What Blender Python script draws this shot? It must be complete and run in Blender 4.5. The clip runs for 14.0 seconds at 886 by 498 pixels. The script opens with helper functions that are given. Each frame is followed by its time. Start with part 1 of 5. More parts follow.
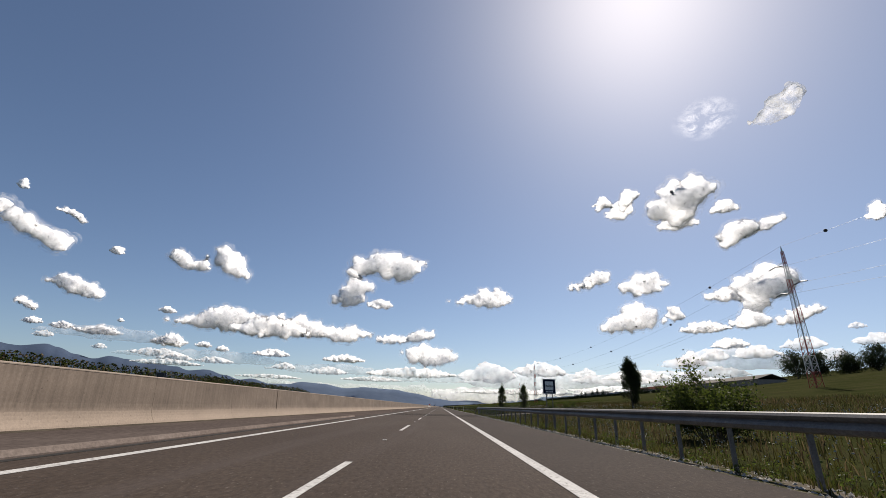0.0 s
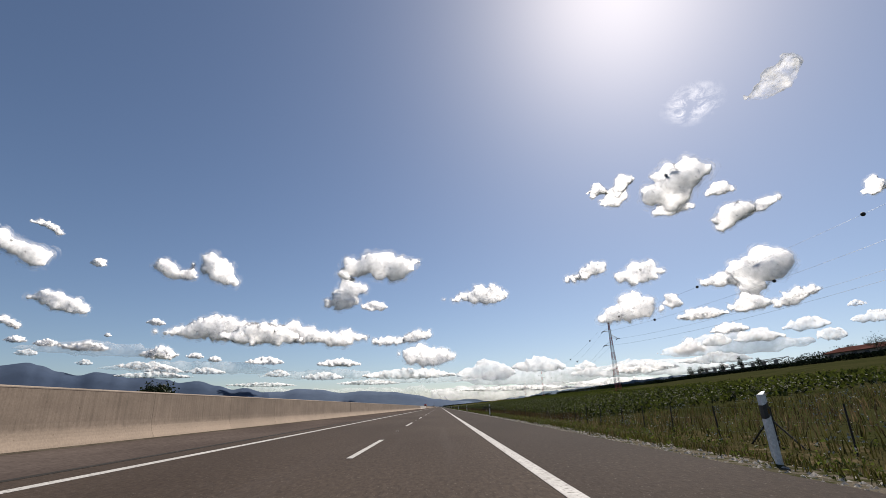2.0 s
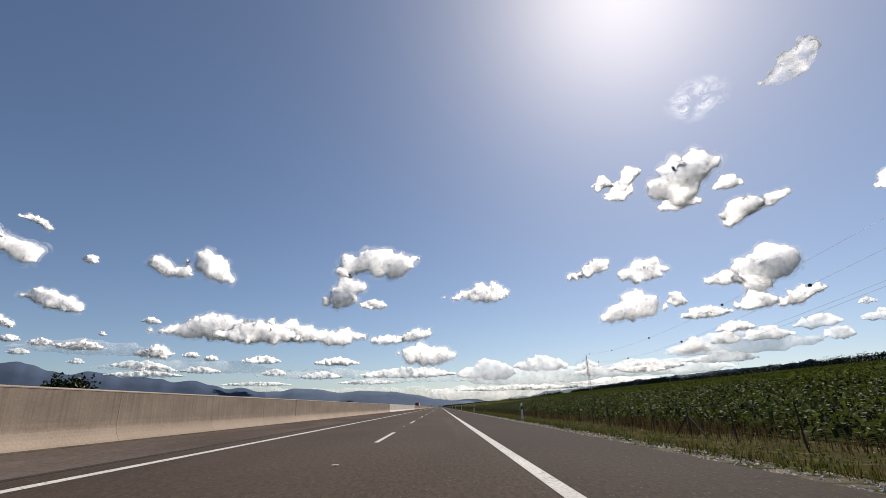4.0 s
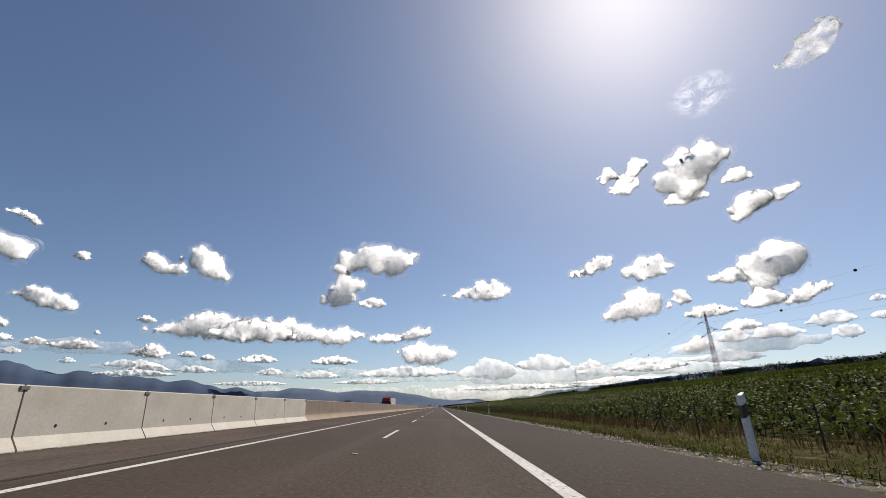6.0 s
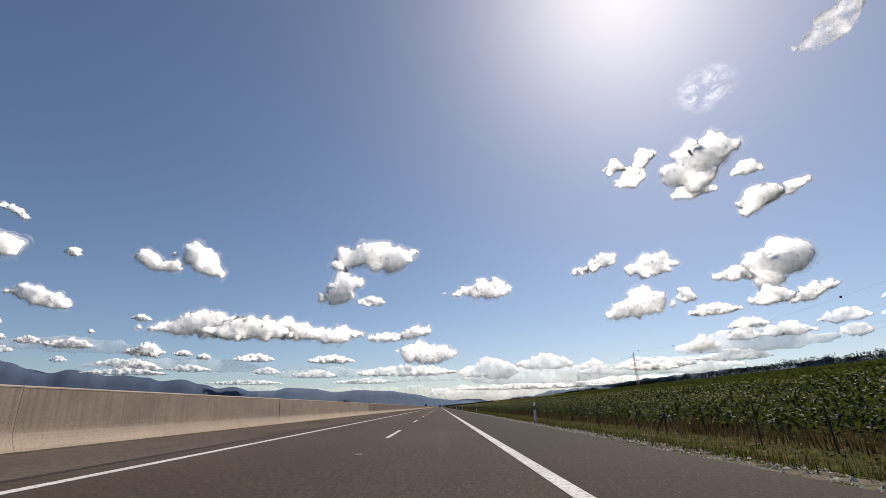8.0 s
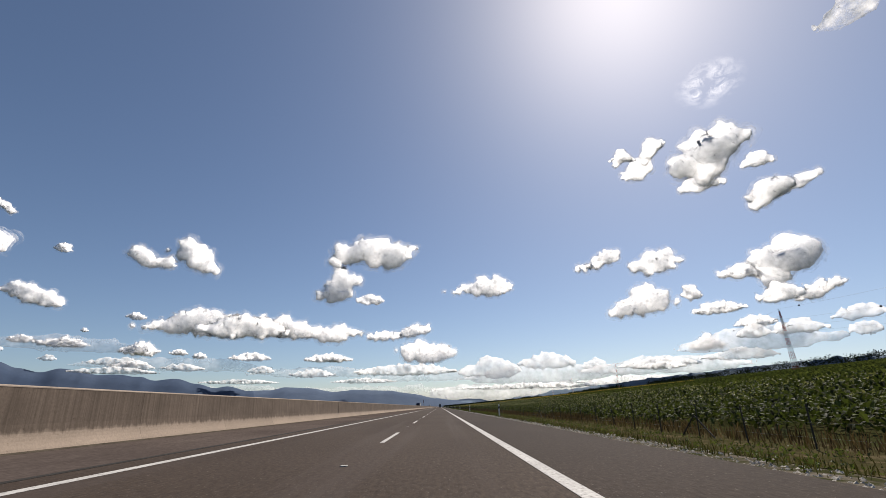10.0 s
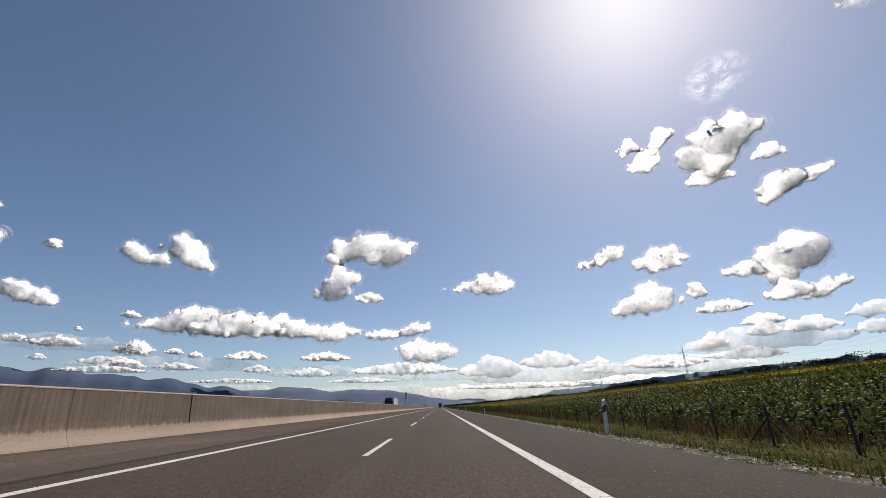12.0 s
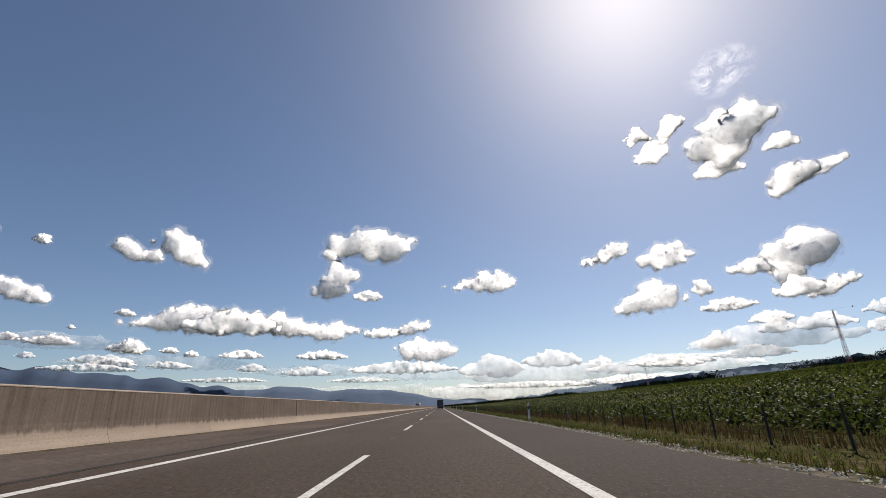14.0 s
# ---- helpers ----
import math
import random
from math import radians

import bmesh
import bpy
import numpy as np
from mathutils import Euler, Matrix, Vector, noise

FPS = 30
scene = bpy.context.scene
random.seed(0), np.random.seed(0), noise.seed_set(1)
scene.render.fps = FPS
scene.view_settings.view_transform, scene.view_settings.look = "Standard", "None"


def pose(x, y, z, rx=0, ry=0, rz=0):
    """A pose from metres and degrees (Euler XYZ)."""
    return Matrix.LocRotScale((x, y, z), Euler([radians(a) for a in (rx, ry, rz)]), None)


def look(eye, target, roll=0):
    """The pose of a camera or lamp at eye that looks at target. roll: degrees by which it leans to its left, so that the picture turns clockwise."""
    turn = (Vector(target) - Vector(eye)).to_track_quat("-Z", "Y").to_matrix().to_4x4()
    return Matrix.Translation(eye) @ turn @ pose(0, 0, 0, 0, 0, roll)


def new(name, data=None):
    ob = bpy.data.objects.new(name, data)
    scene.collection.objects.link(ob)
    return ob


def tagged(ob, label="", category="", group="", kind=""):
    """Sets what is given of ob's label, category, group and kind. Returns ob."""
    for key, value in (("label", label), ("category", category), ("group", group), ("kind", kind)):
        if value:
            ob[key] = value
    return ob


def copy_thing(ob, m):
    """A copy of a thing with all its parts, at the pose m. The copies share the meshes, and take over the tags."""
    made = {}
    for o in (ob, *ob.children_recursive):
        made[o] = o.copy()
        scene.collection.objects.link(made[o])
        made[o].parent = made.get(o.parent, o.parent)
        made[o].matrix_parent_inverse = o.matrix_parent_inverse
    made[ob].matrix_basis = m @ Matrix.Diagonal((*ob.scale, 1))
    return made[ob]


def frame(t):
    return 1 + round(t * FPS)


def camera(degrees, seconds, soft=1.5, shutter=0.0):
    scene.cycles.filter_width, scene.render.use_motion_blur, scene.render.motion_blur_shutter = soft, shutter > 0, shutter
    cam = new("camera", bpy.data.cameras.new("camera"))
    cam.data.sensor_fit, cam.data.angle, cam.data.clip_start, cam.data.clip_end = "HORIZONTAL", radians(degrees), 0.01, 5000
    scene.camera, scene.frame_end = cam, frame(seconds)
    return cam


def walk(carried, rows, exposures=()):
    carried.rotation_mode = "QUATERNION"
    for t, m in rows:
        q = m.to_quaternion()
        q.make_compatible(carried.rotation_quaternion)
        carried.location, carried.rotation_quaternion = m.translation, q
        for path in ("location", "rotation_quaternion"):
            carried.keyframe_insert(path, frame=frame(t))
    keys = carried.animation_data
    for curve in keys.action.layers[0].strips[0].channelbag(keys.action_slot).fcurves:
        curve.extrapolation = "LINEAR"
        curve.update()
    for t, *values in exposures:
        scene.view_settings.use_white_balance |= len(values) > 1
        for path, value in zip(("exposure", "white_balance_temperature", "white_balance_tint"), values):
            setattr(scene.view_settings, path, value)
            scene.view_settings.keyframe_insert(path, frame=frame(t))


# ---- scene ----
# The film runs about two and a half times faster than the drive, so the whole place is
# built at U of its true size: every length below is in true metres and is multiplied by U.
U = 0.42
EYE = 1.1


def travelled(t):
    """True metres driven after t seconds."""
    return ((-0.004444 * t + 0.37217) * t + 85.505) * t


ROLLS = [(0.0, -1.7), (0.25, -1.55), (0.5, -1.2), (0.75, -0.35), (1.0, 0.45), (1.25, 0.85), (1.5, 1.0), (2.0, 1.1), (14.0, 1.1)]


def lean(t):
    for (t0, r0), (t1, r1) in zip(ROLLS, ROLLS[1:]):
        if t <= t1:
            return r0 + (r1 - r0) * (t - t0) / (t1 - t0)
    return ROLLS[-1][1]


PITCH, YAW = 20.23, -0.37
SIDE = [(0.0, 0.0), (0.5, 0.08), (1.0, 0.24), (1.5, 0.33), (3.0, 0.38), (6.5, 0.39), (7.5, 0.28), (11.0, 0.14), (12.5, 0.03), (14.0, 0.03)]


def drift(t):
    """Metres by which the car has moved to the right in its lane."""
    for (t0, r0), (t1, r1) in zip(SIDE, SIDE[1:]):
        if t <= t1:
            u = (t - t0) / (t1 - t0)
            return r0 + (r1 - r0) * u * u * (3 - 2 * u)
    return SIDE[-1][1]


cam = camera(92.0, 14.0, soft=0.65)
TIMES = [0, 0.25, 0.5, 0.75, 1.0, 1.25, 1.5, 2.0] + [2.5 + 0.5 * i for i in range(24)]
walk(cam, [(t, pose(U * drift(t), U * travelled(t), U * EYE, 90 + PITCH, lean(t), YAW)) for t in TIMES], exposures=[(0.0, 0.64, 6550, 10)])

# ---- light ----
SUN_AZ, SUN_EL = 31.5, 49.0          # degrees right of the road's direction, above the horizon
world = bpy.data.worlds.new("sky")
scene.world = world
world.use_nodes = True
wn = world.node_tree
wn.nodes.clear()
sky = wn.nodes.new("ShaderNodeTexSky")
sky.sky_type = "NISHITA"
sky.sun_disc = False
sky.sun_elevation = radians(SUN_EL)
sky.sun_rotation = radians(SUN_AZ)
sky.air_density, sky.dust_density, sky.ozone_density = 0.8, 0.72, 2.3
back = wn.nodes.new("ShaderNodeBackground")
back.inputs["Strength"].default_value = 0.060
wout = wn.nodes.new("ShaderNodeOutputWorld")
wn.links.new(sky.outputs[0], back.inputs[0])
wn.links.new(back.outputs[0], wout.inputs[0])

sun_dir = Vector((math.sin(radians(SUN_AZ)) * math.cos(radians(SUN_EL)), math.cos(radians(SUN_AZ)) * math.cos(radians(SUN_EL)), math.sin(radians(SUN_EL))))
lamp = bpy.data.lights.new("sun", "SUN")
lamp.energy, lamp.angle, lamp.color = 4.6, radians(0.53), (1.0, 0.92, 0.83)
sun = new("sun", lamp)
sun.matrix_world = look(sun_dir * 100, (0, 0, 0))


# ---- materials ----
def shader(name):
    m = bpy.data.materials.new(name)
    m.use_nodes = True
    nt = m.node_tree
    nt.nodes.clear()
    out = nt.nodes.new("ShaderNodeOutputMaterial")
    return m, nt, out


def coords(nt, stretch=(1, 1, 1)):
    tc = nt.nodes.new("ShaderNodeTexCoord")
    mp = nt.nodes.new("ShaderNodeMapping")
    mp.inputs["Scale"].default_value = [a / U for a in stretch]
    nt.links.new(tc.outputs["Object"], mp.inputs["Vector"])
    return mp.outputs[0]


def noise_tex(nt, vec, scale, detail=4.0, rough=0.55):
    n = nt.nodes.new("ShaderNodeTexNoise")
    n.inputs["Scale"].default_value, n.inputs["Detail"].default_value, n.inputs["Roughness"].default_value = scale, detail, rough
    nt.links.new(vec, n.inputs["Vector"])
    return n.outputs["Fac"]


def ramp(nt, fac, stops):
    r = nt.nodes.new("ShaderNodeValToRGB")
    el = r.color_ramp.elements
    while len(el) < len(stops):
        el.new(0.5)
    for e, (p, c) in zip(el, stops):
        e.position, e.color = p, (*c, 1) if len(c) == 3 else c
    nt.links.new(fac, r.inputs[0])
    return r.outputs[0]


def mixed(nt, fac, a, b, mode="MIX"):
    m = nt.nodes.new("ShaderNodeMix")
    m.data_type, m.blend_type = "RGBA", mode
    for value, socket in ((fac, m.inputs[0]), (a, m.inputs[6]), (b, m.inputs[7])):
        if isinstance(value, (int, float)):
            socket.default_value = value
        elif isinstance(value, tuple):
            socket.default_value = (*value, 1)
        else:
            nt.links.new(value, socket)
    return m.outputs[2]


def surface(name, c1, c2, big=0.4, fine=12.0, rough=0.85, metal=0.0, bump=0.3, depth=0.01, stretch=(1, 1, 1), spots=None, vary=0.0, through_light=0.0, island=0.0, wear=None, shine=0.5, grainy=0.75, glow=(1.2, 1.2, 0.65)):
    """A worn surface: two colours mixed by a broad noise, grain by a fine one, optional spots, piece by piece variation."""
    m, nt, out = shader(name)
    vec = coords(nt, stretch)
    broad = ramp(nt, noise_tex(nt, vec, big, 5), [(0.32, c1), (0.68, c2)])
    grain = noise_tex(nt, vec, fine, 6, 0.65)
    col = mixed(nt, grainy, broad, ramp(nt, grain, [(0.25, (0.45, 0.45, 0.45)), (0.75, (1.3, 1.3, 1.3))]), "MULTIPLY")
    if spots:
        colour, scale, start, end = spots
        mask = ramp(nt, noise_tex(nt, vec, scale, 3), [(start, (0, 0, 0)), (end, (1, 1, 1))])
        col = mixed(nt, mask, col, colour)
    if wear:
        colour, scale, start, end, st = wear
        mask = ramp(nt, noise_tex(nt, coords(nt, st), scale, 5, 0.6), [(start, (0, 0, 0)), (end, (1, 1, 1))])
        col = mixed(nt, mask, col, colour)
    for amount, node, socket in ((vary, "ShaderNodeObjectInfo", "Random"), (island, "ShaderNodeNewGeometry", "Random Per Island")):
        if amount:
            info = nt.nodes.new(node)
            tint = ramp(nt, info.outputs[socket], [(0.0, (1 - amount,) * 3), (1.0, (1 + amount,) * 3)])
            col = mixed(nt, 1.0, col, tint, "MULTIPLY")
    b = nt.nodes.new("ShaderNodeBsdfPrincipled")
    nt.links.new(col, b.inputs["Base Color"])
    b.inputs["Roughness"].default_value, b.inputs["Metallic"].default_value, b.inputs["Specular IOR Level"].default_value = rough, metal, shine
    if bump:
        bp = nt.nodes.new("ShaderNodeBump")
        bp.inputs["Strength"].default_value, bp.inputs["Distance"].default_value = bump, depth * U
        nt.links.new(grain, bp.inputs["Height"])
        nt.links.new(bp.outputs[0], b.inputs["Normal"])
    result = b.outputs[0]
    if through_light:
        tr = nt.nodes.new("ShaderNodeBsdfTranslucent")
        nt.links.new(mixed(nt, 1.0, col, glow, "MULTIPLY"), tr.inputs[0])
        mx = nt.nodes.new("ShaderNodeMixShader")
        mx.inputs[0].default_value = through_light
        nt.links.new(b.outputs[0], mx.inputs[1])
        nt.links.new(tr.outputs[0], mx.inputs[2])
        result = mx.outputs[0]
    nt.links.new(result, out.inputs[0])
    return m


def cloud_material(name, thin=0.0):
    """White water droplets: light enters, scatters about inside and comes out all round."""
    m, nt, out = shader(name)
    b = nt.nodes.new("ShaderNodeBsdfPrincipled")
    b.inputs["Base Color"].default_value = (0.86, 0.85, 0.855, 1)
    b.inputs["Roughness"].default_value = 1.0
    b.inputs["Specular IOR Level"].default_value = 0.0
    b.inputs["Subsurface Weight"].default_value = 1.0
    b.inputs["Subsurface Radius"].default_value = (1, 1, 1)
    b.inputs["Subsurface Scale"].default_value = 5200.0 * U
    b.inputs["Subsurface Anisotropy"].default_value = 0.75
    result = b.outputs[0]
    if thin:
        clear = nt.nodes.new("ShaderNodeBsdfTransparent")
        tc = nt.nodes.new("ShaderNodeTexCoord")
        n = noise_tex(nt, tc.outputs["Generated"], 3.2, 9, 0.68)
        mp = nt.nodes.new("ShaderNodeMapping")
        mp.inputs["Location"].default_value, mp.inputs["Scale"].default_value = (-1, -1, 0), (2, 2, 0)
        nt.links.new(tc.outputs["Generated"], mp.inputs["Vector"])
        gr = nt.nodes.new("ShaderNodeTexGradient")
        gr.gradient_type = "SPHERICAL"
        nt.links.new(mp.outputs[0], gr.inputs[0])
        fade = ramp(nt, gr.outputs[1], [(0.0, (0, 0, 0)), (0.7, (1, 1, 1))])
        mask = mixed(nt, 1.0, ramp(nt, n, [(0.42, (0, 0, 0)), (0.78, (thin, thin, thin))]), fade, "MULTIPLY")
        d = nt.nodes.new("ShaderNodeBsdfTranslucent")
        d.inputs[0].default_value = (0.98, 0.98, 0.98, 1)
        m2 = nt.nodes.new("ShaderNodeMixShader")
        nt.links.new(mask, m2.inputs[0])
        nt.links.new(clear.outputs[0], m2.inputs[1])
        nt.links.new(d.outputs[0], m2.inputs[2])
        result = m2.outputs[0]
    nt.links.new(result, out.inputs[0])
    return m


ASPHALT = surface("asphalt", (0.0400, 0.0290, 0.0222), (0.0530, 0.0395, 0.0308), big=0.25, fine=13, rough=0.9, shine=0.08, bump=0.7, depth=0.016, grainy=1.0, stretch=(1, 0.35, 1), wear=((0.0583, 0.0463, 0.04141), 0.5, 0.55, 0.8, (1.2, 0.03, 1)), spots=((0.100, 0.084, 0.075), 24.0, 0.62, 0.73))
# The same asphalt mix about a quarter darker, for the hard shoulder.
SHOULDER = surface("shoulder_asphalt", (0.0292, 0.0212, 0.0164), (0.0390, 0.0285, 0.0224), big=0.25, fine=13, rough=0.9, shine=0.08, bump=0.7, depth=0.016, grainy=1.0, stretch=(1, 0.35, 1), spots=((0.100, 0.084, 0.075), 24.0, 0.62, 0.73))
OLD_ASPHALT = surface("old_asphalt", (0.042, 0.039, 0.036), (0.06, 0.056, 0.052), big=0.3, fine=18, shine=0.1, bump=0.5, depth=0.012)
TRACK_ASPHALT = surface("track_asphalt", (0.036, 0.0270, 0.0232), (0.056, 0.044, 0.038), big=0.3, fine=18, shine=0.1, bump=0.5, depth=0.012)
# Dark brown mix for the thin line where wall meets gutter.
DARK_FOOT = surface("foot_silt", (0.045, 0.038, 0.030), (0.085, 0.072, 0.058), big=1.2, fine=10, rough=1.0, shine=0.0, bump=0.5)
RUST = surface("rusty_iron", (0.04, 0.022, 0.014), (0.07, 0.04, 0.026), big=3, fine=20, rough=0.8, bump=0.3)
TAR = surface("tar", (0.022, 0.020, 0.018), (0.034, 0.031, 0.028), big=0.8, fine=20, rough=0.85, shine=0.08)
PAINT = surface("road_paint", (0.36, 0.35, 0.335), (0.45, 0.44, 0.42), big=0.7, fine=16, rough=0.8, shine=0.15, bump=0.4, depth=0.006, spots=((0.11, 0.10, 0.09), 11.0, 0.56, 0.70))


def wall_concrete(name, grimy, clean, level, soft, streak):
    """Cast concrete: weathered grey above with dark runs from the top, washed pale along the splash zone at its foot."""
    m, nt, out = shader(name)
    geo = nt.nodes.new("ShaderNodeNewGeometry")

    def at(sx, sy, sz):
        mp = nt.nodes.new("ShaderNodeMapping")
        mp.inputs["Scale"].default_value = (sx / U, sy / U, sz / U)
        nt.links.new(geo.outputs["Position"], mp.inputs["Vector"])
        return mp.outputs[0]

    def math_node(op, a, b):
        n = nt.nodes.new("ShaderNodeMath")
        n.operation = op
        for value, socket in ((a, n.inputs[0]), (b, n.inputs[1])):
            if isinstance(value, float):
                socket.default_value = value
            else:
                nt.links.new(value, socket)
        return n.outputs[0]

    sep = nt.nodes.new("ShaderNodeSeparateXYZ")
    nt.links.new(at(1, 1, 1), sep.inputs[0])
    ragged = math_node("MULTIPLY", math_node("SUBTRACT", noise_tex(nt, at(1, 2.6, 0.1), 1.0, 6, 0.65), 0.5), soft)
    zone = math_node("ADD", sep.outputs[2], ragged)
    patch = noise_tex(nt, at(1, 0.35, 0.8), 1.0, 5, 0.6)
    low = ramp(nt, patch, [(0.3, tuple(0.88 * c for c in clean)), (0.7, tuple(1.06 * c for c in clean))])
    high = ramp(nt, patch, [(0.3, tuple(0.80 * c for c in grimy)), (0.7, tuple(1.12 * c for c in grimy))])
    runs = noise_tex(nt, at(1, 7.0, 0.16), 1.0, 5, 0.7)
    high = mixed(nt, 1.0, high, ramp(nt, runs, [(0.34, (1 - streak,) * 3), (0.55, (1.0,) * 3), (0.72, (1 + 0.6 * streak,) * 3)]), "MULTIPLY")
    gate = math_node("MULTIPLY", math_node("SUBTRACT", zone, level - 0.06), 8.0)
    edge = nt.nodes.new("ShaderNodeClamp")
    nt.links.new(gate, edge.inputs[0])
    col = mixed(nt, edge.outputs[0], low, high)
    pits = ramp(nt, noise_tex(nt, at(1, 9.0, 9.0), 1.0, 3, 0.5), [(0.66, (1, 1, 1)), (0.74, (0.5, 0.48, 0.46))])
    col = mixed(nt, 0.7, col, pits, "MULTIPLY")
    grain = noise_tex(nt, at(14, 14, 14), 1.0, 5, 0.65)
    col = mixed(nt, 0.5, col, ramp(nt, grain, [(0.25, (0.6, 0.6, 0.6)), (0.75, (1.25, 1.25, 1.25))]), "MULTIPLY")
    info = nt.nodes.new("ShaderNodeObjectInfo")
    col = mixed(nt, 1.0, col, ramp(nt, info.outputs["Random"], [(0.0, (0.95,) * 3), (1.0, (1.05,) * 3)]), "MULTIPLY")
    b = nt.nodes.new("ShaderNodeBsdfPrincipled")
    nt.links.new(col, b.inputs["Base Color"])
    b.inputs["Roughness"].default_value, b.inputs["Specular IOR Level"].default_value = 0.92, 0.1
    bp = nt.nodes.new("ShaderNodeBump")
    bp.inputs["Strength"].default_value, bp.inputs["Distance"].default_value = 0.3, 0.01 * U
    nt.links.new(grain, bp.inputs["Height"])
    nt.links.new(bp.outputs[0], b.inputs["Normal"])
    nt.links.new(b.outputs[0], out.inputs[0])
    return m


CONCRETE = wall_concrete("cast_concrete", (0.212, 0.170, 0.136), (0.272, 0.218, 0.172), 0.66, 0.30, 0.22)
STAINED_CONCRETE = wall_concrete("stained_concrete", (0.138, 0.108, 0.086), (0.252, 0.202, 0.160), 0.62, 0.55, 0.32)
CONCRETE_FOOT = surface("concrete_foot", (0.2385, 0.1972, 0.1615), (0.318, 0.2641, 0.2181), big=0.6, fine=10, rough=0.92, bump=0.25, vary=0.06, grainy=0.35, spots=((0.1961, 0.1597, 0.1312), 1.4, 0.55, 0.75), shine=0.0)
PRECAST = surface("precast_concrete", (0.35, 0.325, 0.28), (0.42, 0.39, 0.34), big=0.5, fine=12, rough=0.85, bump=0.2, vary=0.05, grainy=0.3, wear=((0.31, 0.28, 0.235), 1.0, 0.55, 0.8, (0.6, 0.6, 0.9)))
PRECAST_DULL = surface("drain_kerb_concrete", (0.1272, 0.1024, 0.08888), (0.1802, 0.1477, 0.1293), big=0.6, fine=12, rough=0.95, bump=0.3, shine=0.0)
GUTTER = surface("gutter_concrete", (0.0636, 0.05122, 0.04646), (0.09328, 0.07584, 0.06767), big=0.35, fine=12, rough=0.95, bump=0.4, stretch=(1, 0.3, 1), shine=0.0)
SOIL = surface("field_ground", (0.024, 0.028, 0.010), (0.040, 0.040, 0.017), big=0.12, fine=3.5, rough=1.0, bump=0.8, depth=0.08, spots=((0.032, 0.029, 0.016), 0.25, 0.55, 0.75), shine=0.0)
GRAVEL = surface("verge_gravel", (0.075, 0.066, 0.050), (0.145, 0.126, 0.102), big=0.9, fine=18, grainy=1.0, rough=1.0, bump=0.8, depth=0.03, spots=((0.035, 0.036, 0.016), 1.6, 0.46, 0.58), shine=0.0)
TURF = surface("patchy_turf", (0.032, 0.032, 0.013), (0.064, 0.055, 0.028), big=0.5, fine=7, rough=1.0, bump=0.9, depth=0.05, grainy=1.0, spots=((0.095, 0.075, 0.046), 1.3, 0.56, 0.70), shine=0.0)
STONE = surface("limestone_chips", (0.30, 0.275, 0.24), (0.46, 0.43, 0.385), big=2, fine=20, rough=0.95, shine=0.0, bump=0.4)
GRASS = surface("grass_blades", (0.024, 0.026, 0.010), (0.046, 0.042, 0.018), big=0.3, fine=5, rough=0.6, bump=0, through_light=0.4, island=0.55, shine=0.15)
LOW_GRASS = surface("low_grass", (0.034, 0.038, 0.013), (0.070, 0.066, 0.027), big=0.3, fine=5, rough=0.7, bump=0, through_light=0.35, island=0.55, shine=0.05)
DRY_GRASS = surface("dry_grass", (0.060, 0.046, 0.030), (0.13, 0.102, 0.066), big=0.4, fine=5, rough=0.7, bump=0, glow=(1.15, 1.1, 0.85), through_light=0.4, island=0.6, shine=0.1)
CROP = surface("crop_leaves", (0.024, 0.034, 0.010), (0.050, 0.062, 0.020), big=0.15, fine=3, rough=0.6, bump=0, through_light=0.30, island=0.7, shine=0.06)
# CROP brightened: sunlit leaf tops seen at a low angle are in the colour.
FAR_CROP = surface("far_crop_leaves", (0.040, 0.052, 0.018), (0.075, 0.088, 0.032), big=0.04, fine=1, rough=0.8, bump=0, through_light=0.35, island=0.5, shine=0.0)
DEAD_STALK = surface("dead_stalks", (0.055, 0.038, 0.024), (0.12, 0.086, 0.056), big=0.4, fine=5, rough=0.9, bump=0, through_light=0.2, island=0.6, shine=0.0)
# Pale flower heads whose colour also stands in for glinting leaves.
BLOOM = surface("crop_flower_heads", (0.11, 0.115, 0.055), (0.20, 0.20, 0.11), big=0.3, fine=4, rough=0.7, bump=0, through_light=0.3, island=0.3)
GOLDEN_BLOOM = surface("sunflower_petals", (0.26, 0.17, 0.035), (0.40, 0.28, 0.07), big=0.02, fine=4, rough=0.7, bump=0, through_light=0.35, island=0.4, shine=0.1)
WHITE_BLOOM = surface("white_flowers", (0.3, 0.3, 0.27), (0.4, 0.4, 0.36), rough=0.9, bump=0, shine=0.0)
LEAF = surface("tree_leaves", (0.050, 0.062, 0.028), (0.086, 0.102, 0.048), big=0.5, fine=4, rough=0.55, bump=0, through_light=0.5, island=0.4, shine=0.25)
SHRUB_LEAF = surface("shrub_leaves", (0.040, 0.056, 0.017), (0.074, 0.092, 0.032), big=0.6, fine=4, rough=0.6, bump=0, through_light=0.48, island=0.4, shine=0.12)
POPLAR_LEAF = surface("poplar_leaves", (0.016, 0.024, 0.010), (0.032, 0.044, 0.018), big=0.5, fine=4, rough=0.6, bump=0, through_light=0.3, island=0.45, shine=0.12)
DARK_LEAF = surface("conifer_leaves", (0.010, 0.018, 0.007), (0.02, 0.03, 0.011), big=0.5, fine=4, rough=0.55, bump=0, through_light=0.2, island=0.35, shine=0.2)
BARK = surface("bark", (0.07, 0.055, 0.042), (0.13, 0.105, 0.08), big=2, fine=14, bump=0.6, stretch=(1, 1, 0.25))
WOODS = surface("far_woods", (0.017, 0.023, 0.012), (0.034, 0.042, 0.022), big=0.05, fine=0.6, rough=1.0, bump=0.6, depth=0.6, shine=0.0)
